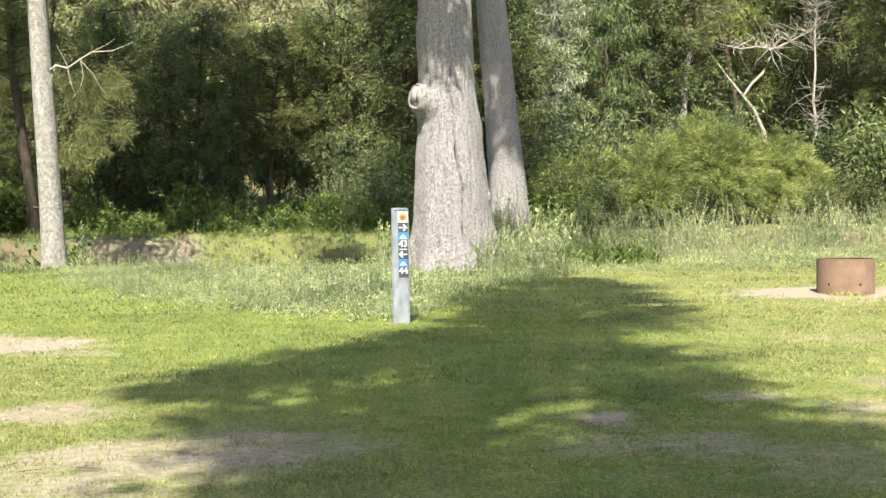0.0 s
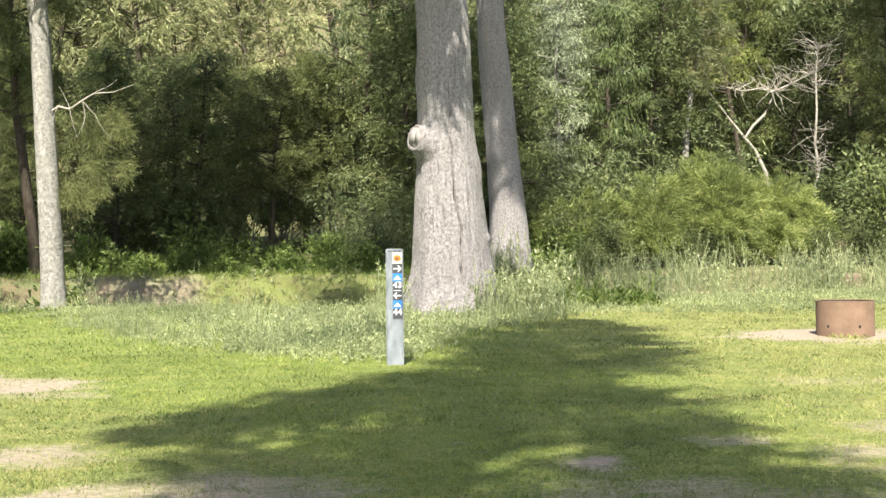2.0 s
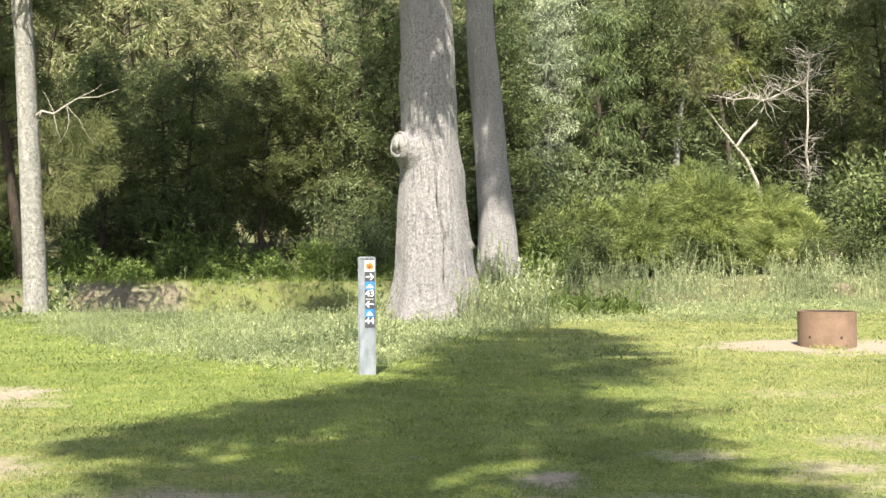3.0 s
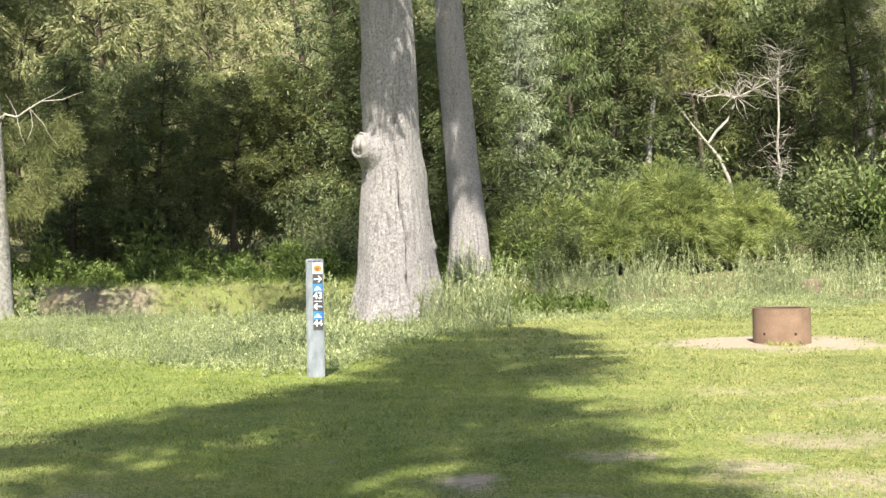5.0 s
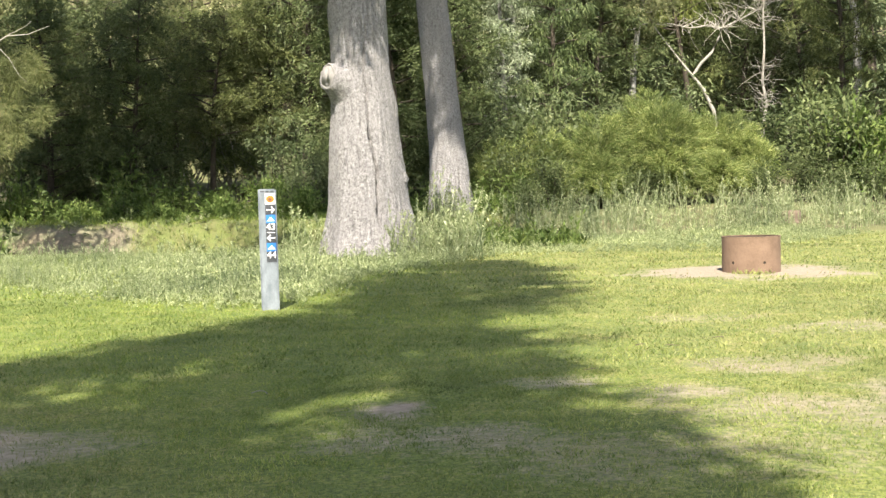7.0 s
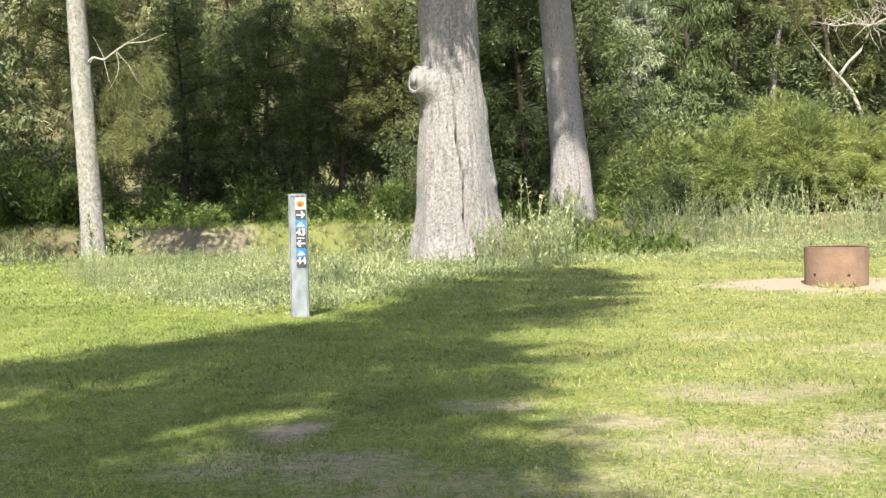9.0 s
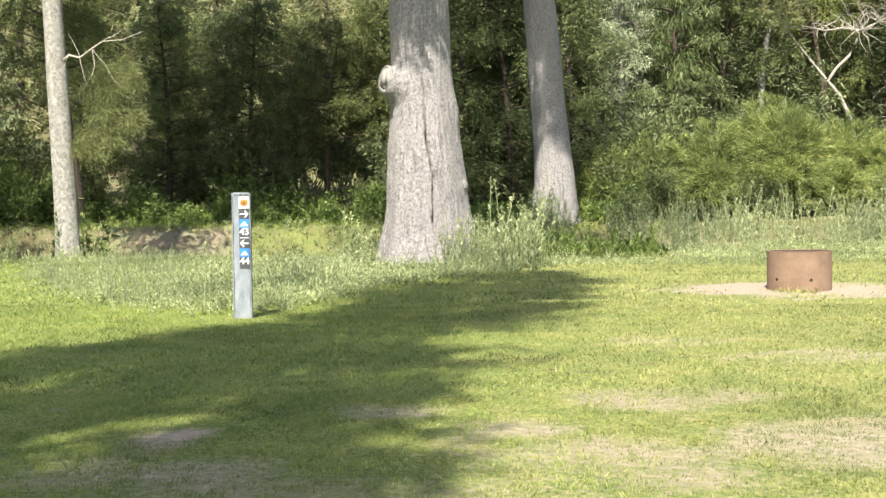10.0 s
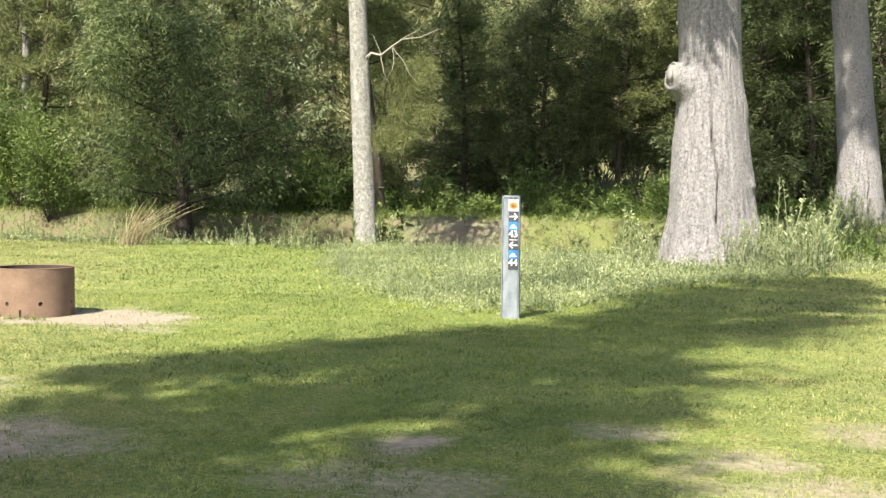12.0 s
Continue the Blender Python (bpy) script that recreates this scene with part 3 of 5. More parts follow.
def slim_tree():
    """The slender lichened trunk on the lawn's edge, with a dead branch and a feathery spray."""
    rng = np.random.default_rng(5)
    t = root("sheoak_tree", (-10.2, 34.1, -0.25), "slender straight tree with pale lichened bark", "tree")
    axis = [(-0.1, 0, 0, 0.42), (0.4, 0, 0, 0.36), (3.0, -0.1, 0, 0.325), (8.0, -0.32, 0, 0.29), (16, -0.9, 0, 0.24), (26, -1.8, 0, 0.18), (37, -2.2, 0, 0.04)]
    part("trunk", big_trunk("trunk", axis, 40, 0.08, M_BARK_SLIM, 4.0), t)
    main = np.array([(-0.1, 0, 5.95), (0.25, -0.2, 6.15), (0.62, -0.3, 6.05), (1.0, -0.35, 6.3), (1.35, -0.4, 6.5), (1.9, -0.3, 6.55), (2.5, -0.2, 6.8)])
    bough = part("dead_branch", mesh_of("dead_branch", *tube(main, [0.042, 0.036, 0.033, 0.028, 0.022, 0.015, 0.006], 7), M_DEADWOOD, True), t, "bleached bare branch")
    for s, w, ln in ((main[2], (0.35, 0, -0.9), 0.9), (main[2], (0.1, 0.1, 0.9), 0.8), (main[3], (0.4, 0, -0.8), 1.3), (main[3], (0.9, 0, -0.7), 1.4), (main[4], (0.6, -0.2, 0.5), 0.8), (main[1], (-0.2, -0.3, -0.9), 0.8)):
        part("twig", mesh_of("twig", *tube(wander(rng, s, w, ln, 5, 0.2), np.linspace(0.013, 0.004, 6), 5), M_DEADWOOD, True), bough)
    cen = [(rng.uniform(0.4, 2.4), rng.uniform(0, 0.5), rng.uniform(3.4, 6.1)) for _ in range(20)]
    cen = [(x, y, z - 0.35 * abs(x - 1.4)) for x, y, z in cen]
    p, w = clumps(rng, cen, [np.array([0.34, 0.3, 0.42]) * rng.uniform(0.7, 1.5) for _ in cen], [560] * len(cen), 0.0)
    w = w * 0.8 + np.array([0.25, 0, -0.5]) + rng.normal(size=w.shape) * 0.4
    part("feathery_spray", mesh_of("feathery_spray", *leaf_quads(rng, p, w, rng.uniform(0.12, 0.28, len(p)), 0.012), M_SPRAY), t, "drooping olive needle foliage")
    # high crown out of sight, leaned and thickened to shade the hollow behind
    limbs, leaves = high_crown(rng, (-2.0, 0), 4.5, 20.5, 38, 46, (34000, 0.6, 0.13))
    # lower crown, also unseen, added to dapple the far bank
    low_limbs, low_leaves = high_crown(rng, (-0.6, 0), 3.6, 10.8, 18, 12, (4200, 0.5, 0.09))
    part("low_limb_frame", mesh_of("low_limb_frame", *low_limbs, M_BARK_SLIM, True), t)
    part("low_crown", mesh_of("low_crown", *low_leaves, M_SHEOAK), t)
    part("limb_frame", mesh_of("limb_frame", *limbs, M_BARK_SLIM, True), t)
    part("crown", mesh_of("crown", *leaves, M_SHEOAK), t)


def unseen_gum(x, y, seed, leaves_n, low, high, boughs=()):
    rng = np.random.default_rng(seed)
    t = root("gum_tree", (x, y, float(ground_z(x, y))), "unseen tall gum added to shade the wood and bank", "tree")
    axis = [(-0.3, 0, 0, 0.75), (0.6, 0, 0, 0.6), (8, 0.1, 0, 0.5), (20, 0.2, 0, 0.35), (high - 1, 0.3, 0, 0.06)]
    part("trunk", big_trunk("trunk", axis, 32, 0.1, M_BARK, float(seed)), t)
    limbs, leaves = high_crown(rng, (0.2, 0), 6.0, low, high, 40, (leaves_n, 0.36, 0.12))
    if boughs:
        more_limbs, more_leaves = shading_boughs(rng, (0.2, 0), boughs, (0.36, 0.12))
        limbs, leaves = join([limbs, more_limbs]), join([leaves, more_leaves])
    part("limb_frame", mesh_of("limb_frame", *limbs, M_BARK, True), t)
    part("crown", mesh_of("crown", *leaves, M_GUM), t)


def shade_tree():
    """The tall tree behind the walker whose crown shades the lawn."""
    rng = np.random.default_rng(6)
    t = root("gum_tree", (-1.5, -5.0, 0), "tall gum with a narrow leafy crown", "tree")
    axis = [(-0.1, 0, 0, 0.6), (1, 0, 0, 0.45), (10, 0.1, 0, 0.35), (22, 0.6, 0.2, 0.2), (33, 1.0, 0.3, 0.05)]
    part("trunk", big_trunk("trunk", axis, 32, 0.1, M_BARK, 1.0), t)
    k = SUN_FROM.y / SUN_FROM.z
    kx = SUN_FROM.x / SUN_FROM.z
    limbs, centres, radii, counts = [], [], [], []
    # where each clump's shade falls on the lawn: x, y, half-width
    for sx, sy, r in SHADE:
        sx, r = sx + 0.25 * (sy > 13), r * 1.17
        h = (sy + 5.0 - 0.15) / -k * 0.97
        c = np.array([sx + kx * h + 1.5, sy + k * h + 5.0, h])
        limbs.append(tube(np.array([(0.03 * h, 0.01 * h, h - 1.6), (0.5 * c[0], 0.5 * c[1], h - 0.7), c]), [0.1, 0.06, 0.02], 6))
        centres.append(c)
        radii.append(np.array([r, r * 0.85, r * 0.75]))
        counts.append(int(780 * r * r))
    p, w = clumps(rng, centres, radii, counts, 0.0)
    w = w * 0.6 + np.array([0, 0, -0.7]) + rng.normal(size=w.shape) * 0.5
    part("limb_frame", mesh_of("limb_frame", *join(limbs), M_BARK, True), t)
    part("crown", mesh_of("crown", *leaf_quads(rng, p, w, rng.uniform(0.22, 0.42, len(p)), 0.11), M_GUM), t)


SHADE = [(1.3, 16.2, 0.6), (1.2, 17.9, 0.6), (-0.9, 7.9, 0.55), (-0.2, 7.2, 0.9), (0.7, 6.2, 1.1), (2.0, 6.0, 1.0), (2.05, 8.5, 0.7), (1.5, 7.6, 0.4), (1.1, 8.6, 0.28), (-1.0, 10.0, 0.85), (0.2, 8.7, 0.6), (2.2, 9.3, 0.7), (0.9, 9.9, 0.9), (2.2, 7.2, 0.7), (-0.3, 11.2, 0.95),
         (0.9, 11.4, 1.0), (2.1, 11.0, 0.95), (0.6, 12.8, 0.9), (1.8, 13.0, 1.1), (2.6, 14.4, 0.8), (1.3, 14.8, 1.0), (2.3, 16.2, 0.8), (1.5, 17.2, 0.8), (2.8, 18.0, 0.95), (1.9, 19.4, 0.9), (3.2, 20.0, 0.9), (2.7, 21.8, 0.9), (3.4, 22.8, 0.7), (3.6, 18.9, 0.6), (3.5, 17.0, 0.55), (3.3, 15.4, 0.55), (3.9, 21.0, 0.6),
         (-1.5, 9.1, 0.55), (-0.4, 5.3, 1.0), (1.2, 4.2, 1.2), (2.2, 6.6, 0.65), (1.9, 5.2, 0.9), (1.4, 5.4, 1.0), (0.3, 5.8, 0.8)]


def wood_tree(seed, height, reach, n, low, needle, leaf, bark, label, name="sheoak_tree", droop=0.7, per=38, dome=0.75, spread=(0.2, 0.34), girth=1.0, feathery=False):
    """A tree of the wood: a leaning stem, limbs, and layered boughs of foliage with gaps between them."""
    rng = np.random.default_rng(seed)
    t = root(name, (0, 0, 0), label, "tree", "trees of the wood")
    stem = wander(rng, (0, 0, -0.4), (0, 0, 1), height, 9, 0.07, 0.12)
    pieces = [tube(stem, np.linspace(0.03 * girth * height ** 0.8, 0.03, 10), 8)]
    centres, radii = [], []
    for k in range(per):
        s = low + (1 - low) * (k + 0.5) / per
        z = stem[0, 2] + (stem[-1, 2] - stem[0, 2]) * s
        at = np.array([np.interp(z, stem[:, 2], stem[:, 0]), np.interp(z, stem[:, 2], stem[:, 1]), z])
        a = k * 2.4 + rng.uniform(-0.5, 0.5)
        up = (s - low) / (1 - low)
        out = reach * (1.05 - dome * up ** 2) * rng.uniform(0.4, 1.0)
        end = at + np.array([math.cos(a) * out, math.sin(a) * out, rng.uniform(0.1, 0.45) * out])
        pieces.append(tube(np.array([at, (at + end) / 2 + rng.normal(size=3) * 0.12, end]), [0.06, 0.04, 0.012], 4))
        size = reach * rng.uniform(*spread)
        centres += [end, at + (end - at) * 0.6 + rng.normal(size=3) * 0.2]
        radii += [np.array([1, 1, 0.6]) * size, np.array([1, 1, 0.6]) * size * 0.85]
    part("trunk", mesh_of("trunk", *join(pieces), bark, True), t)
    if feathery:
        p, w = plumes(rng, centres, radii, [n // len(centres)] * len(centres), droop)
        foliage = needle_tris(rng, p, w, needle[0] * rng.uniform(0.6, 1.3, len(p)), needle[1])
    else:
        p, w = clumps(rng, centres, radii, [n // len(centres)] * len(centres), 0.15)
        w = w * 0.7 + np.array([0, 0, -droop]) + rng.normal(size=w.shape) * 0.3
        foliage = needle_tris(rng, p, w, needle[0] * rng.uniform(0.6, 1.3, len(p)), needle[1])
    part("crown", mesh_of("crown", *foliage, leaf), t)
    return t


def shrub_kind(seed, height, reach, n, leaf, size, label, name="shrub", upright=0.2):
    rng = np.random.default_rng(seed)
    t = root(name, (0, 0, 0), label, "shrub", "understorey of the wood")
    stems, pts = [], []
    for k in range(9):
        a = rng.uniform(0, 6.28)
        line = wander(rng, (0, 0, -0.1), (math.cos(a) * 0.6, math.sin(a) * 0.6, 1), height * rng.uniform(0.7, 1.0), 5, 0.18)
        line[:, :2] *= reach / height
        stems.append(tube(line, np.linspace(0.025, 0.006, 6), 4))
        pts.append(line[2:])
    centres = np.concatenate(pts)
    p, w = clumps(rng, centres, [np.array([0.42, 0.42, 0.3]) * reach * rng.uniform(0.6, 1.1) for _ in centres], [n // len(centres)] * len(centres), 0.1)
    p[:, 2] = np.maximum(p[:, 2], 0.05)
    w = w * 0.8 + np.array([0, 0, upright]) + rng.normal(size=w.shape) * 0.4
    part("stem_frame", mesh_of("stem_frame", *join(stems), M_BARK_DARK), t)
    part("foliage", mesh_of("foliage", *needle_tris(rng, p, w, size[0] * rng.uniform(0.6, 1.3, len(p)), size[1]), leaf), t)
    return t


def leggy_shrub(seed, height, reach, n, leaf, label):
    """Several crooked bare stems that carry their leaves only in the upper half."""
    rng = np.random.default_rng(seed)
    t = root("shrub", (0, 0, 0), label, "shrub", "understorey of the wood")
    stems, tops = [], []
    for k in range(8):
        a = rng.uniform(0, 6.28)
        line = wander(rng, (rng.normal() * 0.15, rng.normal() * 0.15, -0.1), (math.cos(a) * 0.35, math.sin(a) * 0.35, 1), height * rng.uniform(0.7, 1.0), 7, 0.22, 0.05)
        stems.append(tube(line, np.linspace(0.045, 0.012, 8), 5))
        tops.append(line[4:])
    centres = np.concatenate(tops)
    p, w = clumps(rng, centres, [np.array([0.4, 0.4, 0.3]) * reach * rng.uniform(0.5, 1.0) for _ in centres], [n // len(centres)] * len(centres), 0.1)
    part("stem_frame", mesh_of("stem_frame", *join(stems), M_BARK_SLIM), t)
    part("foliage", mesh_of("foliage", *leaf_quads(rng, p, w * 0.7 + np.array([0, 0, -0.4]) + rng.normal(size=w.shape) * 0.4, 0.2 * rng.uniform(0.6, 1.3, len(p)), 0.06), leaf), t)
    return t


def plant_copies(kinds, places):
    """Stands the kinds about the wood; the first place of each kind takes the original."""
    used = set()
    for kind, x, y, rz, s in places:
        m = pose(x, y, float(ground_z(x, y)), 0, 0, rz) @ Matrix.Diagonal((s, s, s, 1))
        if kind not in used:
            used.add(kind)
            kinds[kind].matrix_basis = m
        else:
            o = copy_thing(kinds[kind], pose(0, 0, 0))
            o.matrix_basis = m


def build_wood():
    rng = np.random.default_rng(11)
    kinds = [
        wood_tree(21, 15, 3.2, 27000, 0.1, (0.3, 0.042), M_SHEOAK, M_BARK_DARK, "sheoak with drooping olive-green needle foliage", feathery=True, spread=(0.22, 0.38)),
        wood_tree(22, 18, 3.8, 25000, 0.42, (0.3, 0.042), M_SHEOAK, M_BARK_DARK, "tall sheoak with a clear stem and feathery crown", dome=0.5, feathery=True),
        wood_tree(23, 16, 3.4, 14000, 0.14, (0.24, 0.055), M_GUM, M_BARK_DARK, "young gum with hanging grey-green leaves", name="gum_tree"),
        wood_tree(24, 13, 3.8, 20000, 0.06, (0.22, 0.07), M_DARK, M_BARK_DARK, "dense dark-leaved tree in the wood", name="dark_tree", droop=0.5, feathery=True, spread=(0.24, 0.38)),
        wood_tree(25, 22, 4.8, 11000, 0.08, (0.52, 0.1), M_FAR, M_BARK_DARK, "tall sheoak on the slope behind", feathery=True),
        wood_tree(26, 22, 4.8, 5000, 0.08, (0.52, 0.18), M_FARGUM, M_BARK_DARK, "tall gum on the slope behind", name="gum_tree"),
        wood_tree(27, 9.5, 5.0, 42000, 0.15, (0.18, 0.055), M_BROAD, M_BARK_DARK, "broad low-branched tree with dark green foliage", name="spreading_tree", droop=0.5, dome=0.7, per=52, spread=(0.23, 0.34), girth=2.1),
        wood_tree(28, 17, 3.0, 11000, 0.3, (0.26, 0.05), M_GUM, M_BARK_DARK, "slender gum with sparse hanging foliage", name="gum_tree", spread=(0.16, 0.3)),
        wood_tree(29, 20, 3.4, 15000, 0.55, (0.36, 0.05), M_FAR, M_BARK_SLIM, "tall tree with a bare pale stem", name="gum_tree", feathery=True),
        wood_tree(30, 14, 2.6, 13000, 0.2, (0.2, 0.05), M_SILVER, M_BARK_SLIM, "young gum with silvery grey-green foliage", name="gum_tree", spread=(0.2, 0.34)),
        wood_tree(37, 15, 2.3, 9000, 0.62, (0.26, 0.06), M_LIME, M_BARK_DARK, "gum sapling with sunlit yellow-green leaf clusters", name="gum_tree", droop=1.0),
        wood_tree(38, 13, 2.5, 13000, 0.16, (0.28, 0.05), M_BROAD, M_BARK_DARK, "dark gum with long hanging leaves", name="gum_tree", droop=1.1, spread=(0.2, 0.34)),
        wood_tree(39, 13, 3.8, 22000, 0.36, (0.24, 0.06), M_SHEOAK, M_BARK_DARK, "olive-green tree on a clear stem", name="dark_tree", droop=0.5, feathery=True, dome=0.5, spread=(0.24, 0.36)),
    ]
    places = []
    # the front of the wood: kind, x, y
    for kind, x, y, s in [(6, -21.6, 41.6, 1.0), (3, -26.5, 48, 0.9), (0, -30, 51, 1), (0, -36, 50, 1), (0, -17.5, 53, 0.72), (3, -13.3, 53, 0.78), (3, -9.5, 52.5, 0.76), (0, -14.5, 57, 0.75), (3, -12.0, 60, 0.8), (12, -6.2, 55.5, 0.72), (12, -3.4, 57.0, 0.78), (12, -8.8, 60.5, 0.75), (12, -5.2, 63.5, 0.8), (3, -14.5, 61, 0.8), (1, -14.3, 45.2, 0.85), (8, -37.2, 50.9, 1.0), (8, 29.5, 64, 1.0),
                          (2, -1.8, 57, 0.95), (3, 0.6, 55, 0.95), (3, 3.0, 53, 0.95), (3, 4.5, 60, 1.0), (2, 6.6, 56.5, 0.95), (9, 8.2, 56, 0.95), (9, 9.8, 60.5, 1.1), (11, 11.4, 56.2, 1.0), (10, 20.4, 66, 0.95), (9, 13.6, 62.5, 1.0), (3, 5.6, 53.5, 0.9), (3, 2.2, 57.5, 1.0), (3, 24.6, 70, 1.1), (8, 15.2, 59.5, 0.8),  (2, 10, 63, 1.1), (3, 12.9, 59.5, 1.1), (7, 14.2, 62, 0.95), (2, 16.3, 66, 1.1), (0, 19, 73, 1.2), (0, 21.5, 71, 1.1), (0, 27.0, 59, 1.0), (3, 31.0, 57, 1.05), (0, 36, 62, 1.1),
                          (0, -43, 56, 1), (3, -49, 58, 1.1), (0, -19.5, 61, 0.8), (0, -27, 57, 0.9), (3, -23, 52, 0.75), (3, 28, 68, 1.2), (1, 24.5, 75, 1.2), (2, 6.5, 66, 1.1), (2, 13.5, 70, 1.2)]:
        places.append((kind, x, y, rng.uniform(0, 360), s))
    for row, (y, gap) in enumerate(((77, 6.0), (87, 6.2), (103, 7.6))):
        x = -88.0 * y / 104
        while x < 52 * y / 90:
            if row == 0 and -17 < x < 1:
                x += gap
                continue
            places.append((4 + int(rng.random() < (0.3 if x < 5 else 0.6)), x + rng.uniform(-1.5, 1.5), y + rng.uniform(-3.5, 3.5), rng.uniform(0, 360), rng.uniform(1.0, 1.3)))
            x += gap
    plant_copies(kinds, places)
    shrubs = [
        shrub_kind(31, 2.6, 1.9, 1500, M_BRIGHT, (0.27, 0.085), "leafy bright green understorey shrub"),
        shrub_kind(32, 1.2, 1.7, 900, M_BRIGHT, (0.28, 0.085), "low spreading bright green shrub"),
        shrub_kind(33, 3.4, 2.2, 2200, M_DARK, (0.2, 0.08), "dark green shrub under the trees"),
        shrub_kind(34, 4.5, 2.2, 2400, M_GUM, (0.24, 0.06), "young grey-green gum regrowth", upright=-0.4),
        shrub_kind(36, 5.2, 2.6, 7000, M_BRIGHT, (0.17, 0.07), "tall light green leafy shrub on the creek bank"),
        shrub_kind(35, 2.2, 1.1, 420, M_BRIGHT, (0.24, 0.11), "thin sapling with large bright leaves", name="sapling"),
        leggy_shrub(44, 4.6, 1.7, 2300, M_BROAD, "leggy shrub with bare crooked stems below its leaves"),
    ]
    sp = []
    for k in range(72):
        x = -42 + 50 * (k + rng.uniform(0, 1)) / 72
        sp.append((rng.choice([0, 1, 1, 1, 1, 5]), x, 46.8 + rng.uniform(-1.6, 3.4), rng.uniform(0, 360), rng.uniform(0.5, 0.95)))
    for k in range(22):
        x = -46 + 54 * (k + rng.uniform(0, 1)) / 22
        if -8.5 < x < -0.5:
            continue
        sp.append((2 + int(rng.random() < 0.35), x, 54 + rng.uniform(-1.5, 3), rng.uniform(0, 360), rng.uniform(0.8, 1.2)))
    for k in range(16):
        sp.append((6, -11.5 + 0.75 * k + rng.uniform(-0.4, 0.4), 58.5 + (k * 5) % 8 + rng.uniform(-0.8, 0.8), rng.uniform(0, 360), rng.uniform(0.75, 1.1)))
    for k in range(8):
        sp.append((rng.choice([0, 2, 2, 2]), 21.5 + 1.6 * k + rng.uniform(-0.6, 0.6), 50.5 + rng.uniform(-2, 3), rng.uniform(0, 360), rng.uniform(1.2, 1.8)))
    # the small dark shrubs before the bush stand in for the shade under it
    for x, y, kind, s in [(-28.7, 42.2, 4, 1.0), (-31.8, 44, 4, 1.1), (-26.2, 45.5, 4, 0.85), (-34.5, 47, 4, 1.05), (7.6, 49.6, 0, 0.9), (6.9, 45.5, 1, 0.8), (9.3, 52, 2, 1.3), (10.5, 54, 3, 1.3), (7.6, 54, 3, 1.2), (13, 56, 3, 1.3), (17, 58, 3, 1.4), (-1.0, 49.5, 3, 0.8), (8.3, 56, 0, 1.5), (8.3, 50.9, 0, 1.35),
                          (-17.4, 44.6, 5, 1.25), (-18.7, 44.3, 5, 1.35), (-16.3, 44.0, 5, 1.1), (-18.2, 46.8, 4, 0.6), (-15.2, 45.0, 5, 1.0), (-9.1, 50.6, 5, 1.35), (-9.6, 49.8, 5, 1.0), (-13.0, 48.5, 5, 1.1), (-16.2, 46.4, 5, 1.2), (-7.3, 49.3, 5, 0.9), (-10.8, 37.2, 5, 1.15), (-2.2, 52, 3, 0.9), (20.5, 54.5, 2, 1.3), (24, 55, 2, 1.5), (7.2, 48.2, 2, 0.85), (8.6, 49.5, 2, 1.0), (10.6, 52.3, 2, 1.1), (13.5, 52.5, 2, 1.2), (16.8, 52.4, 2, 1.1), (7.4, 43.5, 2, 0.5), (8.7, 46.2, 2, 0.7), (12.2, 47.2, 2, 0.5), (13.2, 47.0, 2, 0.55), (17.8, 46.5, 2, 0.6), (19.8, 44, 2, 0.55), (21.8, 45, 2, 0.6), (20, 48, 2, 0.7)]:
        sp.append((kind, x, y, rng.uniform(0, 360), s))
    plant_copies(shrubs, sp)


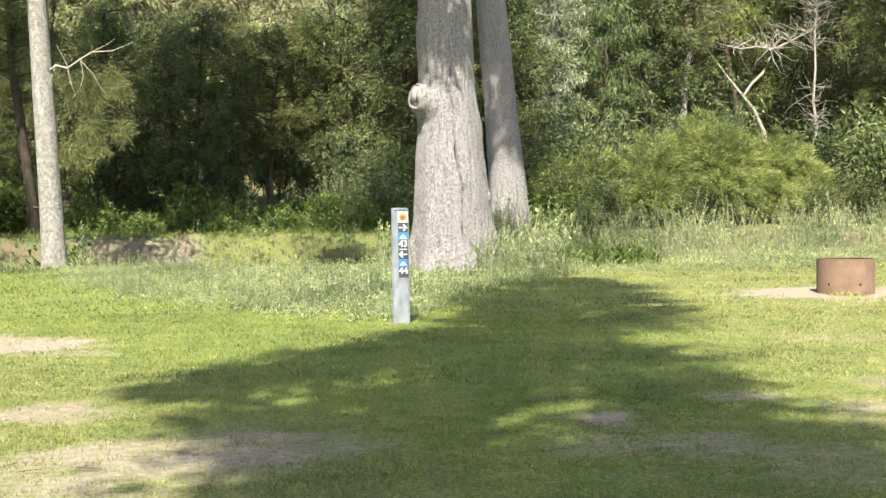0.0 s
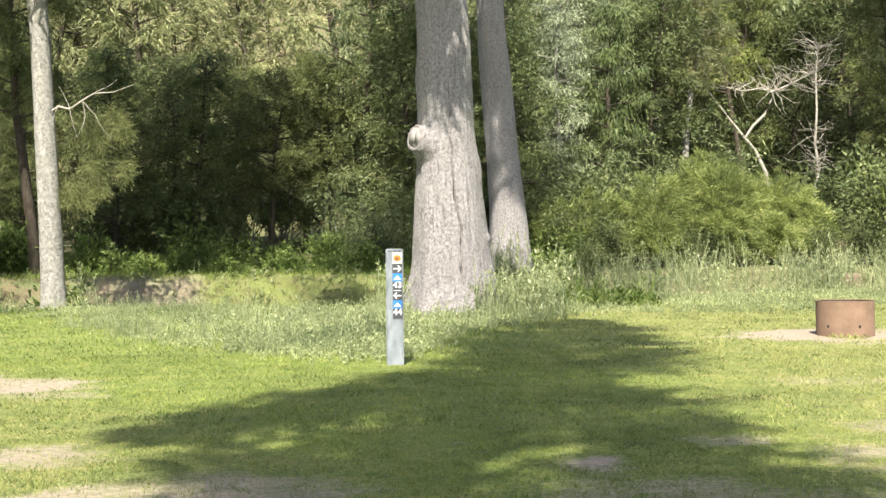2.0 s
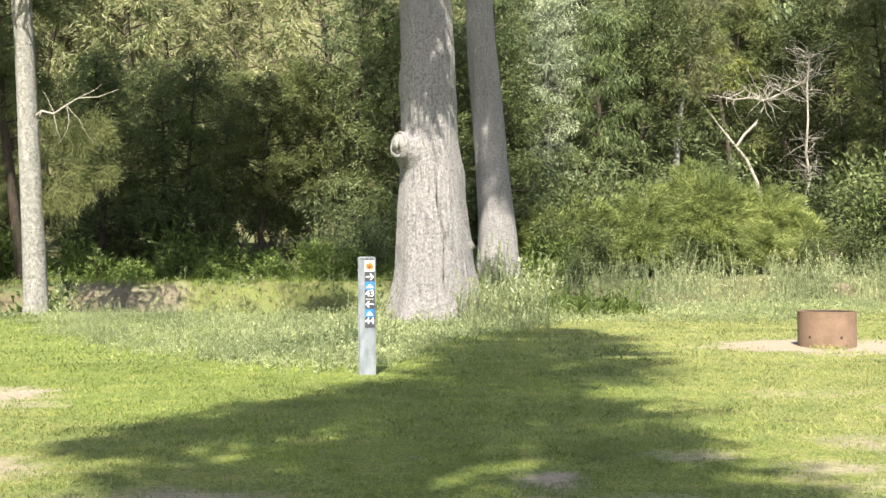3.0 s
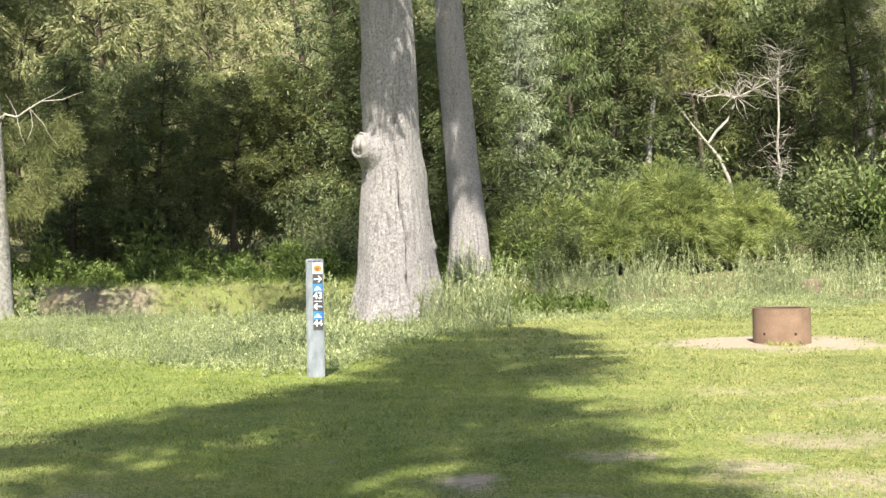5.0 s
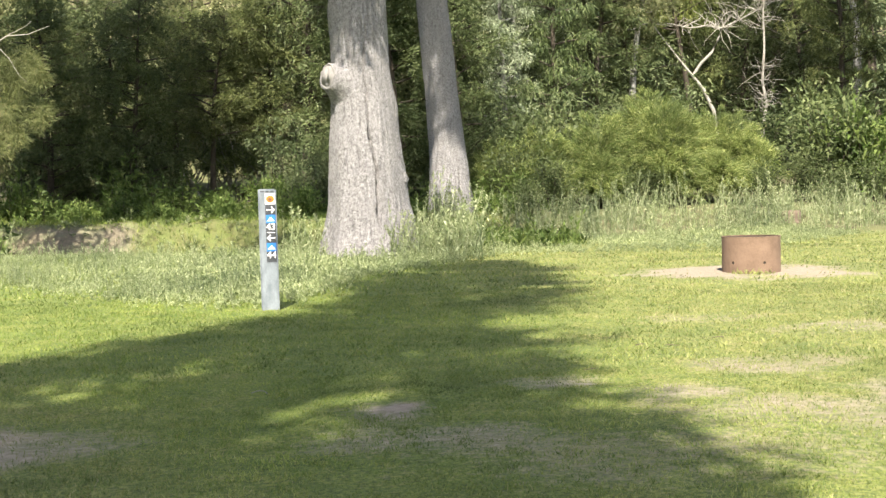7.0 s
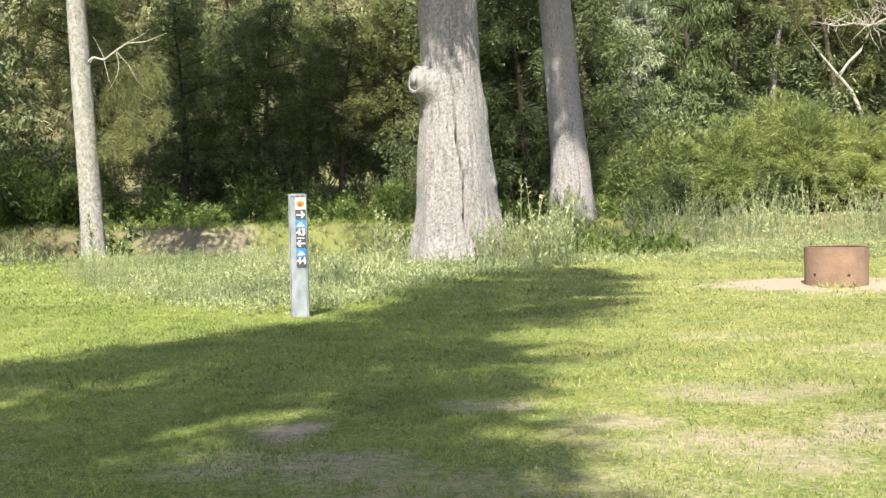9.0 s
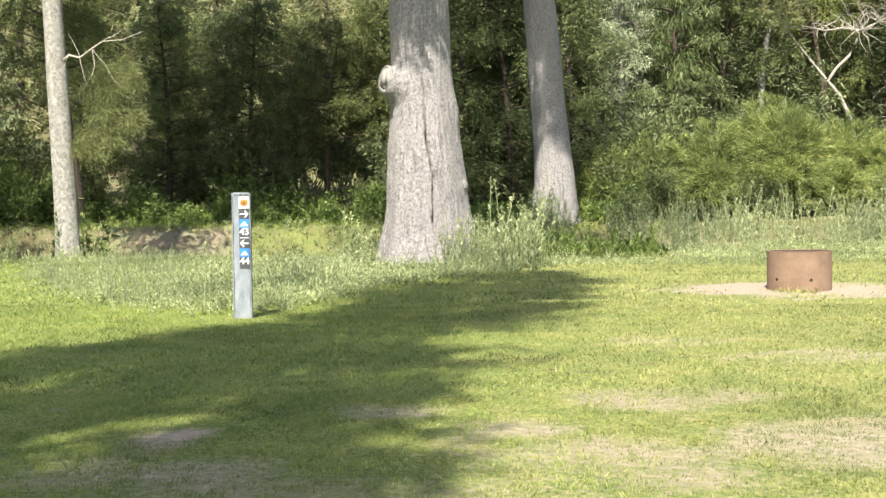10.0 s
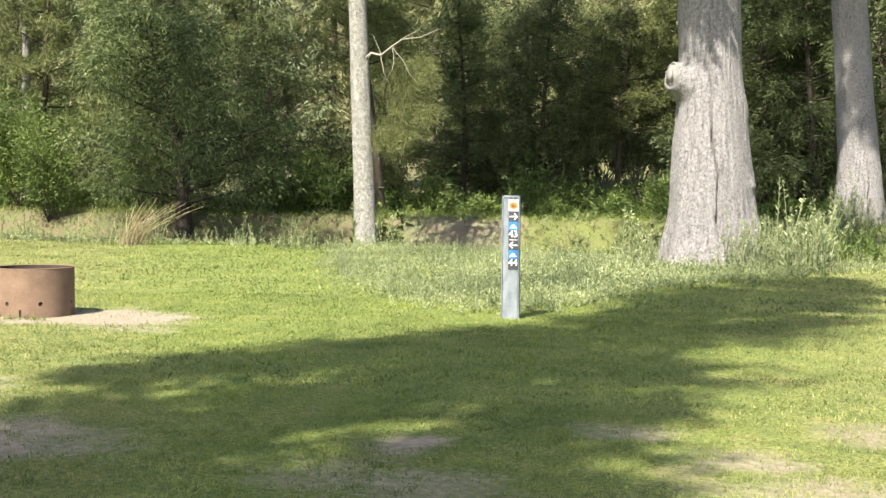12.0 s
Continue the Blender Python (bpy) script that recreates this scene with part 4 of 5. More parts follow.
def wispy_bush():
    """The wide rounded bush: mounds of arching twigs set with tiny leaves, dark between the mounds."""
    rng = np.random.default_rng(41)
    t = root("bush", (12.9, 49.5, float(ground_z(12.9, 49.5))), "wide rounded olive-green bush with wispy arching twigs", "bush")
    # mounds: x, y, foot height, half-width, height
    mounds = [(1.2, -0.6, 0.2, 3.2, 4.1), (3.9, 0.2, 0.0, 2.6, 4.1), (-1.6, -0.2, 0.0, 2.8, 3.9), (1.0, 0.9, 1.0, 2.8, 3.8), (-4.1, -0.4, 0.0, 2.3, 3.3), (5.3, -0.8, 0.0, 1.6, 2.5), (-6.0, 0.2, 0.0, 1.7, 2.8), (1.0, -1.9, 0.0, 2.2, 2.4), (-1.9, -1.7, 0.0, 1.9, 2.2), (3.4, -1.7, 0.0, 1.9, 2.2), (-4.6, -1.6, 0.0, 1.6, 1.9)]
    wands, pts, ways = [], [], []
    s = np.linspace(0, 1, 7)[:, None]
    for mx, my, mz, half, tall in mounds:
        for k in range(int(42 * half)):
            a = rng.uniform(0, 6.28)
            out = half * math.sqrt(rng.random()) * rng.uniform(0.8, 1.15)
            rise = tall * math.sqrt(max(0.08, 1 - (out / half / 1.15) ** 2)) * rng.uniform(0.75, 1.08)
            flat = np.array([math.cos(a), math.sin(a) * 0.8, 0])
            line = np.array([mx, my, mz]) + flat * out * s ** 1.4 + np.array([0, 0, rise]) * (1.9 * s - 0.9 * s ** 2.2) * np.array([0, 0, 1]) + rng.normal(size=3) * 0.12 * s
            line[:, 2] -= (0.35 + 0.5 * rng.random()) * (s[:, 0] ** 4) * out / half
            wands.append(tube(line, np.linspace(0.012, 0.003, 7), 3))
            m = 190
            u = 1 - 0.75 * rng.random(m) ** 1.4
            q = np.stack([np.interp(u, s[:, 0], line[:, c]) for c in range(3)], 1)
            run = unit(line[-1] - line[3])
            pts.append(q + rng.normal(size=(m, 3)) * 0.09)
            ways.append(rng.normal(size=(m, 3)) * 0.4 + run)
    p, w = np.concatenate(pts), np.concatenate(ways)
    p[:, 2] = np.maximum(p[:, 2], 0.03)
    part("twig_frame", mesh_of("twig_frame", *join(wands), M_STALK), t)
    part("foliage", mesh_of("foliage", *needle_tris(rng, p, w, rng.uniform(0.14, 0.28, len(p)), 0.024), M_BUSH), t)


def dead_trees():
    rng = np.random.default_rng(43)
    # forked, leaning, white
    t = root("dead_tree", (20.3, 61.5, float(ground_z(20.3, 61.5))), "bleached bare forked tree leaning above the bush", "tree")
    trunk = np.array([(0.6, 0, 0), (0.35, 0, 2.2), (0.0, 0, 4.0), (-0.55, 0, 5.2), (-1.2, 0, 6.0), (-2.0, 0, 7.0), (-3.2, 0, 8.6), (-4.2, 0, 10.6)])
    part("trunk", mesh_of("trunk", *tube(trunk, [0.16, 0.135, 0.11, 0.098, 0.078, 0.055, 0.04, 0.024], 8), M_DEADWOOD, True), t)
    limb = np.array([(-1.15, 0, 5.9), (-0.7, -0.1, 6.6), (-0.1, -0.2, 7.2), (0.25, -0.2, 7.9), (0.5, -0.2, 8.5), (1.4, -0.2, 8.9), (2.4, -0.3, 9.4), (3.2, -0.3, 9.8)])
    for line, radii in ((limb, [0.09, 0.082, 0.074, 0.066, 0.052, 0.04, 0.03, 0.015]), (np.array([(0.45, -0.2, 8.5), (-0.4, -0.2, 8.6), (-1.4, -0.3, 8.5), (-2.6, -0.3, 8.8)]), [0.055, 0.045, 0.035, 0.015])):
        part("limb", mesh_of("limb", *tube(line, radii, 7), M_DEADWOOD, True), t)
    for k in range(80):
        s = limb[rng.integers(4, 8)] if k % 3 else np.array([rng.uniform(-2.4, 0.3), -0.25, 8.6])
        w = np.array([rng.normal() * 0.8 + 0.3, rng.normal() * 0.4, rng.normal() * 0.6 + 0.3])
        part("branch", mesh_of("branch", *tube(wander(rng, s, w, rng.uniform(0.7, 2.2), 5, 0.35), np.linspace(0.026, 0.007, 6), 4), M_DEADWOOD, True), t)
    # slim upright, with a fan of bare twigs
    t = root("dead_tree", (22.6, 60.5, float(ground_z(22.6, 60.5))), "slim upright dead tree with bare grey twigs", "tree")
    t.matrix_basis = t.matrix_basis @ Matrix.Diagonal((0.92, 0.92, 0.92, 1))
    line = np.array([(0, 0, 0), (0.1, 0, 3.5), (0.35, 0, 4.6), (0.1, 0, 6.0), (0.25, 0, 8.0), (0.2, 0, 10.2), (0.4, 0, 12.0)])
    part("trunk", mesh_of("trunk", *tube(line, [0.12, 0.1, 0.09, 0.08, 0.065, 0.05, 0.025], 7), M_DEADWOOD, True), t)
    for k in range(110):
        h = rng.choice([rng.uniform(4, 7), rng.uniform(9.0, 12)])
        a = rng.uniform(0, 6.28)
        s = np.array([np.interp(h, line[:, 2], line[:, 0]), 0, h])
        part("branch", mesh_of("branch", *tube(wander(rng, s, (math.cos(a), math.sin(a), 0.35), rng.uniform(0.8, 2.6), 6, 0.32, 0.05), np.linspace(0.02, 0.005, 7), 4), M_DEADWOOD, True), t)


old_gum()
second_gum()
slim_tree()
shade_tree()
# two gums out of sight, added only to shade the wood and the bank
unseen_gum(26.8, 43.0, 8, 34000, 14, 39)
unseen_gum(-22.5, 24.0, 9, 26000, 14, 40, [(-10.0 + 0.62 * k, 2.6 + 1.9 * math.sin(k * 2.1), 11.2 + 4.2 * (k % 2 and k > 13) + 1.2 * math.cos(k * 1.7), 1.5, 620) for k in range(31)])
build_wood()
wispy_bush()
dead_trees()


# ---------- things on the lawn ----------
def marker_post():
    t = root("marker_post", (0.1, 14.5, 0), "galvanised steel campsite marker post with arrow signs", "post", rz=3)
    hw, d, H = 0.102, 0.026, 1.45
    bm = bmesh.new()
    box_bm(bm, -hw, hw, -d, d, -0.25, H, 0.012)
    part("channel", bm_mesh("channel", bm, M_STEEL), t)
    for side in (-1, 1):
        bm = bmesh.new()
        box_bm(bm, side * hw - 0.006, side * hw + 0.006, -d - 0.008, d, -0.25, H - 0.004, 0.004)
        part("folded_edge", bm_mesh("folded_edge", bm, M_STEEL), t)
    bm = bmesh.new()
    box_bm(bm, -hw + 0.01, hw - 0.01, -d - 0.006, -d + 0.01, H - 0.055, H - 0.01, 0.003)
    part("top_plate", bm_mesh("top_plate", bm, M_STEEL), t)
    x0, x1, f = -0.026, 0.095, -d - 0.004

    def plate(name, a, b, top, bottom, material, depth, parent=t, label=""):
        bm = bmesh.new()
        box_bm(bm, a, b, f - depth, f + 0.003, bottom, top)
        return part(name, bm_mesh(name, bm, material), parent, label)

    def flat(name, outline, material, depth, parent, label=""):
        bm = bmesh.new()
        vs = [bm.verts.new((x, f - depth, z)) for x, z in outline]
        face = bm.faces.new(vs)
        out = bmesh.ops.extrude_face_region(bm, geom=[face])
        bmesh.ops.translate(bm, verts=[v for v in out["geom"] if isinstance(v, bmesh.types.BMVert)], vec=(0, -0.0015, 0))
        bmesh.ops.recalc_face_normals(bm, faces=bm.faces)
        return part(name, bm_mesh(name, bm, material), parent, label)

    cx = (x0 + x1) / 2
    em = plate("emblem_plate", x0, x1, H - 0.05, H - 0.185, M_WHITE, 0.002, t, "white plate with an orange emblem")
    flat("emblem", [(cx + 0.05 * math.cos(a), H - 0.12 + 0.042 * math.sin(a)) for a in np.linspace(0, 6.28, 15)[:-1]], M_ORANGE, 0.003, em)
    flat("emblem_mark", [(cx - 0.004 + 0.026 * math.cos(a), H - 0.124 + 0.022 * math.sin(a)) for a in np.linspace(0, 6.28, 9)[:-1]], M_BROWN, 0.006, em)
    for k, (a, b) in enumerate(((-0.082, -0.03), (-0.018, 0.022), (0.034, 0.082))):
        plate("lettering_bar", a, b, H - 0.022, H - 0.036 - 0.004 * (k % 2), M_SIGN, 0.004)
    sign = plate("sign_panel", x0, x1, H - 0.19, H - 0.88, M_SIGN, 0.002, t, "dark grey panel with white arrows and numbers")
    text_jobs = []
    for top, way, number in ((H - 0.19, 1, "43"), (H - 0.53, -1, "44")):
        z = top - 0.06
        s = way
        flat("arrow_shaft", [(cx - 0.05, z - 0.0075), (cx + 0.05, z - 0.0075), (cx + 0.05, z + 0.0075), (cx - 0.05, z + 0.0075)], M_WHITE, 0.003, sign)
        for up in (-1, 1):
            tip = cx + 0.054 * s
            flat("arrow_barb", [(tip, z), (tip - 0.042 * s, z + 0.044 * up), (tip - 0.052 * s, z + 0.033 * up), (tip - 0.018 * s, z)], M_WHITE, 0.003, sign)
        tile = plate("blue_tile", x0 + 0.004, x1 - 0.004, top - 0.12, top - 0.222, M_BLUE, 0.0035, sign, "blue square with a white tent")
        flat("tent", [(cx - 0.048, top - 0.198), (cx + 0.048, top - 0.198), (cx + 0.006, top - 0.15), (cx - 0.006, top - 0.15)], M_WHITE, 0.006, tile)
        cu = bpy.data.curves.new("number", "FONT")
        cu.body, cu.size, cu.align_x, cu.align_y, cu.extrude, cu.offset = number, 0.112, "CENTER", "CENTER", 0.001, 0.0022
        tmp = bpy.data.objects.new("number", cu)
        me = bpy.data.meshes.new_from_object(tmp)
        bpy.data.objects.remove(tmp)
        me.materials.clear()
        me.materials.append(M_WHITE)
        ob = part("number", me, sign)
        ob.matrix_basis = pose(cx, f - 0.005, top - 0.268, 90, 0, 0)
    plate("divider", x0 + 0.012, x1 - 0.012, H - 0.522, H - 0.53, M_WHITE, 0.0035, sign)
    return t


def fire_ring(x, y, turn, holes, slots, label):
    """An open steel cylinder with round vent holes low in its wall and short slots at its foot."""
    t = root("fire_ring", (x, y, 0), label, "fire ring", "steel fire rings", turn)
    R, H, n = 0.452, 0.56, 96
    bm = bmesh.new()
    zs = [-0.02, 0.13, 0.13 + 0.062, 0.36, H]

    def at(k, z, r=R):
        a = 2 * math.pi * k / n
        return (math.cos(a) * r, math.sin(a) * r, z)

    for j in range(4):
        k = 0
        while k < n:
            if j == 1 and k in holes:
                w = 2
                cen, zc, hr = k + 1, (zs[1] + zs[2]) / 2, 0.026
                outer = [at(cen + dx * w / 2, zc + dz * 0.031) for dx, dz in ((1, 0), (1, 1), (0, 1), (-1, 1), (-1, 0), (-1, -1), (0, -1), (1, -1))]
                inner = [at(cen + math.cos(q) * hr / (2 * math.pi * R / n), zc + math.sin(q) * hr) for q in [i * math.pi / 4 for i in range(8)]]
                ov, iv = [bm.verts.new(p) for p in outer], [bm.verts.new(p) for p in inner]
                for i in range(8):
                    bm.faces.new((ov[i], ov[(i + 1) % 8], iv[(i + 1) % 8], iv[i]))
                k += w
                continue
            if j == 0 and k in slots:
                k += 1
                vs = [bm.verts.new(at(*p)) for p in ((k - 1, 0.1), (k, 0.1), (k, zs[1]), (k - 1, zs[1]))]
                bm.faces.new(vs)
                continue
            bm.faces.new([bm.verts.new(at(*p)) for p in ((k, zs[j]), (k + 1, zs[j]), (k + 1, zs[j + 1]), (k, zs[j + 1]))])
            k += 1
    bmesh.ops.remove_doubles(bm, verts=bm.verts, dist=0.0004)
    wall = part("wall", bm_mesh("wall", bm, M_RUST), t)
    so = wall.modifiers.new("thickness", "SOLIDIFY")
    so.thickness, so.offset = 0.008, -1
    line = [at(k, H, R - 0.004) for k in range(n)]
    v, f = tube(line + line[:2], [0.008] * (n + 2), 6)
    part("rim", mesh_of("rim", v, f, M_RUST, True), t)
    # an added lining without vents, dark so that the vent holes look dark
    v, f = tube([(0, 0, 0.0), (0, 0, 0.2), (0, 0, 0.4), (0, 0, H - 0.006)], [R - 0.014] * 4, 64)
    part("inner_lining", mesh_of("inner_lining", v, f, M_DARK_STEEL, True), t, "dark inner wall")
    # ash and earth inside
    rng = np.random.default_rng(int(turn))
    bm = bmesh.new()
    bmesh.ops.create_circle(bm, cap_ends=True, cap_tris=True, segments=40, radius=R - 0.02, matrix=pose(0, 0, 0.06))
    part("ash_bed", bm_mesh("ash_bed", bm, M_LOG), t, "grey-brown ash bed")
    return t


marker_post()
fire_ring(7.35, 18.25, 0, (56, 73), (20, 44), "low rusted steel fire ring on bare earth")
fire_ring(-5.14, 12.48, 10, (68, 81, 0), (74, 1), "rusty brown steel fire ring on a worn patch")


def log_and_twigs():
    rng = np.random.default_rng(51)
    t = root("tree_stump", (16.3, 40.0, float(ground_z(16.3, 40.0)) - 0.03), "weathered brown tree stump behind the weeds", "stump")
    v, f = tube([(0, 0, 0), (0, 0, 0.12), (0.01, 0, 0.4), (0.02, 0, 0.66), (0.02, 0, 0.7), (0.02, 0, 0.69)], [0.46, 0.38, 0.35, 0.34, 0.31, 0.01], 22)
    v = v + rng.normal(size=v.shape) * 0.012
    part("stem", mesh_of("stem", v, f, M_LOG, True), t)
    a = np.linspace(0.1, 2.6, 9)
    t = tagged(new("twig", mesh_of("twig", *tube(np.stack([0.055 * np.cos(a), 0.02 * np.sin(a * 2), 0.025 + 0.03 * np.sin(a)], 1), [0.0015] + [0.0028] * 7 + [0.0015], 6), M_LIP, True)), "small bleached curved twig on the lawn", "twig", "twigs on the lawn")
    t.matrix_basis = pose(0.58, 8.16, 0.0)
    straight = tagged(new("twig", mesh_of("twig", *tube(wander(rng, (-0.06, 0, 0.012), (1, 0.1, 0.0), 0.13, 5, 0.06), [0.002, 0.003, 0.003, 0.003, 0.003, 0.002], 5), M_LOG, True)), "short dry twig lying on the lawn", "twig", "twigs on the lawn")
    straight.matrix_basis = pose(3.55, 10.0, 0.01, 0, 0, 30)
    for x, y, rz in ((3.8, 9.9, 140), (4.3, 10.3, 10), (-2.05, 6.45, 60), (-1.6, 6.35, 160), (-1.52, 6.3, 130), (2.9, 8.8, 200), (5.0, 11.6, 80), (-1.9, 6.3, 20)):
        copy_thing(straight, pose(x, y, 0.01, 0, 0, rz))


def dry_tuft():
    rng = np.random.default_rng(52)
    t = root("dry_grass_tuft", (-15.2, 28.8, 0), "tuft of long dry straw-coloured grass leaning in the wind", "grass")
    blades = []
    for k in range(110):
        s = np.linspace(0, 1, 6)[:, None]
        lean = np.array([rng.normal() * 0.32 + 0.55, rng.normal() * 0.3, 0])
        ln = rng.uniform(0.6, 1.8)
        b = np.array([rng.normal() * 0.22, rng.normal() * 0.15, -0.03])
        blades.append(tube(b + lean * s ** 1.4 * ln + np.array([0, 0, ln * 0.85]) * (s - 0.08 * s ** 3), np.linspace(0.011, 0.003, 6), 3))
    part("straw", mesh_of("straw", *join(blades), M_DRY), t)


# ---------- weeds and grass ----------
def weed_shape(rng, height, leaves, leaf_len, leaf_w, spread, stalks=1):
    """One weed: thin stalks with lance-shaped leaves all the way up and a small pale head."""
    pieces = []
    for k in range(stalks):
        foot = rng.normal(size=2) * spread * 0.35
        bend = rng.normal(size=2) * spread * 0.5
        h = height * rng.uniform(0.6, 1.0)
        n = leaves // stalks
        u = rng.uniform(0.05, 1, n)
        s = np.linspace(0, 1, 3)[:, None]
        line = np.concatenate([foot + bend[None, :] * s ** 2, s * h], 1)
        r = 0.009 if height > 0.5 else 0.006
        pieces.append(tube(line, [r, r * 0.8, r * 0.45], 3))
        a = rng.uniform(0, 6.28, n)
        base = np.concatenate([foot + bend[None, :] * (u ** 2)[:, None], (u * h)[:, None]], 1)
        way = np.stack([np.cos(a), np.sin(a), rng.uniform(0.3, 1.9, n)], 1)
        pieces.append(leaf_quads(rng, base, way, leaf_len * (1.25 - 0.8 * u), leaf_w))
        if height > 0.5:
            tip = np.repeat(line[-1:], 9, 0)
            pieces.append(leaf_quads(rng, tip - np.array([0, 0, 1]) * rng.uniform(0, 0.12, 9)[:, None], rng.normal(size=(9, 3)) * 0.6 + np.array([0, 0, 0.6]), 0.042, 0.02))
    return join(pieces)


def scatter(rng, shapes, xs, ys, scale):
    pieces = []
    for x, y, s in zip(xs, ys, scale):
        v, f = shapes[rng.integers(len(shapes))]
        a = rng.uniform(0, 6.28)
        c, d = math.cos(a), math.sin(a)
        w = np.stack([v[:, 0] * c - v[:, 1] * d, v[:, 0] * d + v[:, 1] * c, v[:, 2]], 1) * s
        pieces.append((w + np.array([x, y, float(ground_z(x, y))]), f))
    return join(pieces)


def weed_edge(x):
    """How near the weeds come, across the lawn."""
    return np.interp(x, [-15, -8, -6.5, -3.5, -1.5, 0.3, 1.2, 2.5, 4.0, 6, 9, 13, 18], [29.5, 27, 23, 18, 15.6, 15.4, 19.5, 22.5, 25, 26.0, 25.5, 29, 36])


def build_weeds():
    rng = np.random.default_rng(61)
    low = [weed_shape(rng, rng.uniform(0.14, 0.3), 15, 0.16, 0.033, 0.28) for _ in range(11)] + [weed_shape(rng, rng.uniform(0.34, 0.5), 16, 0.12, 0.026, 0.2, 2) for _ in range(4)]
    tall = [weed_shape(rng, rng.uniform(0.9, 1.4), 52, 0.13, 0.025, 0.42, 3) for _ in range(10)]
    n = 13500
    x = np.concatenate([rng.uniform(-9, 16, 11000), rng.uniform(-2.4, 3.4, 2500)])
    y = weed_edge(x) + rng.random(n) ** 1.5 * 12 + rng.normal(size=n) * 0.5
    far = np.clip((y - weed_edge(x)) / 5, 0, 1)
    ok = ((y < 33.5) | (x > 5)) & ((x < 6) | (y < weed_edge(x) + 9))
    ok &= (rng.random(n) < 0.75 + 0.25 * far) & (y < 40)
    ok &= ((x - 1.25) ** 2 + (y - 25.6) ** 2) > 0.95
    sc = rng.uniform(0.5, 1.15, n) * (0.6 + 0.45 * far)
    sc = np.where(x > 6, sc * 0.85, sc) * np.interp(x, [-7, -3, 0], [0.5, 0.62, 0.8])
    m = mesh_of("weeds", *scatter(rng, low, x[ok], y[ok], sc[ok]), M_WEED)
    tagged(new("weeds", m), "pale green low weeds thick along the lawn edge", "weeds", kind="stuff")
    n = 2000
    x, y = rng.uniform(-40, 9, n), 43.0 + rng.random(n) * 9
    m = mesh_of("bank_herbs", *scatter(rng, low, x, y, rng.uniform(0.7, 1.9, n) * np.interp(y, [43, 47, 52], [0.4, 1.0, 1.5])), M_BRIGHT)
    tagged(new("bank_herbs", m), "low green herbs on the far creek bank", "weeds", kind="stuff")
    # taller stalks about the gum and along the bush
    n = 1650
    x = np.concatenate([rng.normal(2.5, 0.75, 200), rng.normal(-0.1, 0.3, 50), np.repeat(rng.uniform(3.2, 20.5, 40), 15) + rng.normal(size=600) * 0.32, rng.uniform(-7, 4.5, 800)])
    y = np.where(x > 3.6, 44.5 - rng.random(n) ** 1.6 * 9.5, 25.4 + rng.normal(size=n) * 1.0)
    y[850:] = weed_edge(x[850:]) + rng.random(800) ** 1.3 * 11
    size = np.concatenate([np.full(200, 0.85), np.full(50, 0.85), np.full(600, 1.25), rng.uniform(0.3, 0.5, 800)])
    ok = (((x - 1.25) ** 2 + (y - 25.6) ** 2) > 1.2) & (y < 44) & ((y < 31) | (x > 3)) & ~((np.abs(x - 1.0) < 0.75) & (y < 25.6))
    m = mesh_of("tall_weeds", *scatter(rng, tall, x[ok], y[ok], (size * (0.5 + 0.75 * rng.random(n) ** 1.7))[ok]), M_STALK)
    tagged(new("tall_weeds", m), "tall stalky weeds round the gum and bush", "weeds", kind="stuff")
    n = 240
    x, y = rng.uniform(3.4, 6.6, n), 27.5 + rng.random(n) * 6
    m = mesh_of("green_herbs", *scatter(rng, low, x, y, rng.uniform(0.8, 2.0, n)), M_BRIGHT)
    tagged(new("green_herbs", m), "fresh green leafy herbs beside the second gum", "weeds", kind="stuff")
    n = 650
    x, y = rng.uniform(-17, 3, n), 36.5 + rng.random(n) * 7
    m = mesh_of("bank_weeds", *scatter(rng, low, x, y, rng.uniform(0.5, 1.3, n)), M_WEED)
    tagged(new("bank_weeds", m), "scattered pale weeds on the creek bank", "weeds", kind="stuff")
    n = 800
    x, y = rng.uniform(-32, -8, n), 28.8 + rng.random(n) ** 1.3 * 9
    m = mesh_of("creek_weeds", *scatter(rng, low + tall[:2], x, y, rng.uniform(0.5, 1.1, n)), M_WEED)
    tagged(new("creek_weeds", m), "straggling weeds along the creek edge", "weeds", kind="stuff")
    # single tall weeds that stand out
    proto = None
    for x, y, s in ((-0.32, 24.3, 1.6), (-0.12, 24.5, 1.5), (2.35, 24.9, 1.35), (2.0, 24.6, 1.1), (0.0, 24.6, 1.3), (-0.25, 24.4, 1.2), (0.2, 24.1, 1.05), (3.4, 26.5, 1.5), (3.0, 26.0, 1.1), (-7.14, 26.5, 1.6), (14.5, 31.0, 1.25), (15.2, 31.6, 1.05), (12.9, 31.2, 1.1), (9.0, 31.5, 1.2), (7.2, 31.3, 1.2), (10.4, 31.6, 1.0), (2.7, 25.4, 1.0), (16.8, 33, 1.3)):
        m = pose(x, y, float(ground_z(x, y)), 0, 0, rng.uniform(0, 360)) @ Matrix.Diagonal((s, s, s, 1))
        if proto is None:
            proto = root("tall_weed", (0, 0, 0), "tall upright weed with narrow leaves", "weed", "tall single weeds")
            v, f = weed_shape(rng, 1.05, 48, 0.13, 0.019, 0.2)
            part("stem", mesh_of("stem", v[:9], f[:6], M_STALK), proto)
            part("foliage", mesh_of("foliage", v[9:], f[6:] - 9, M_WEED), proto)
            proto.matrix_basis = m
        else:
            copy_thing(proto, pose(0, 0, 0)).matrix_basis = m


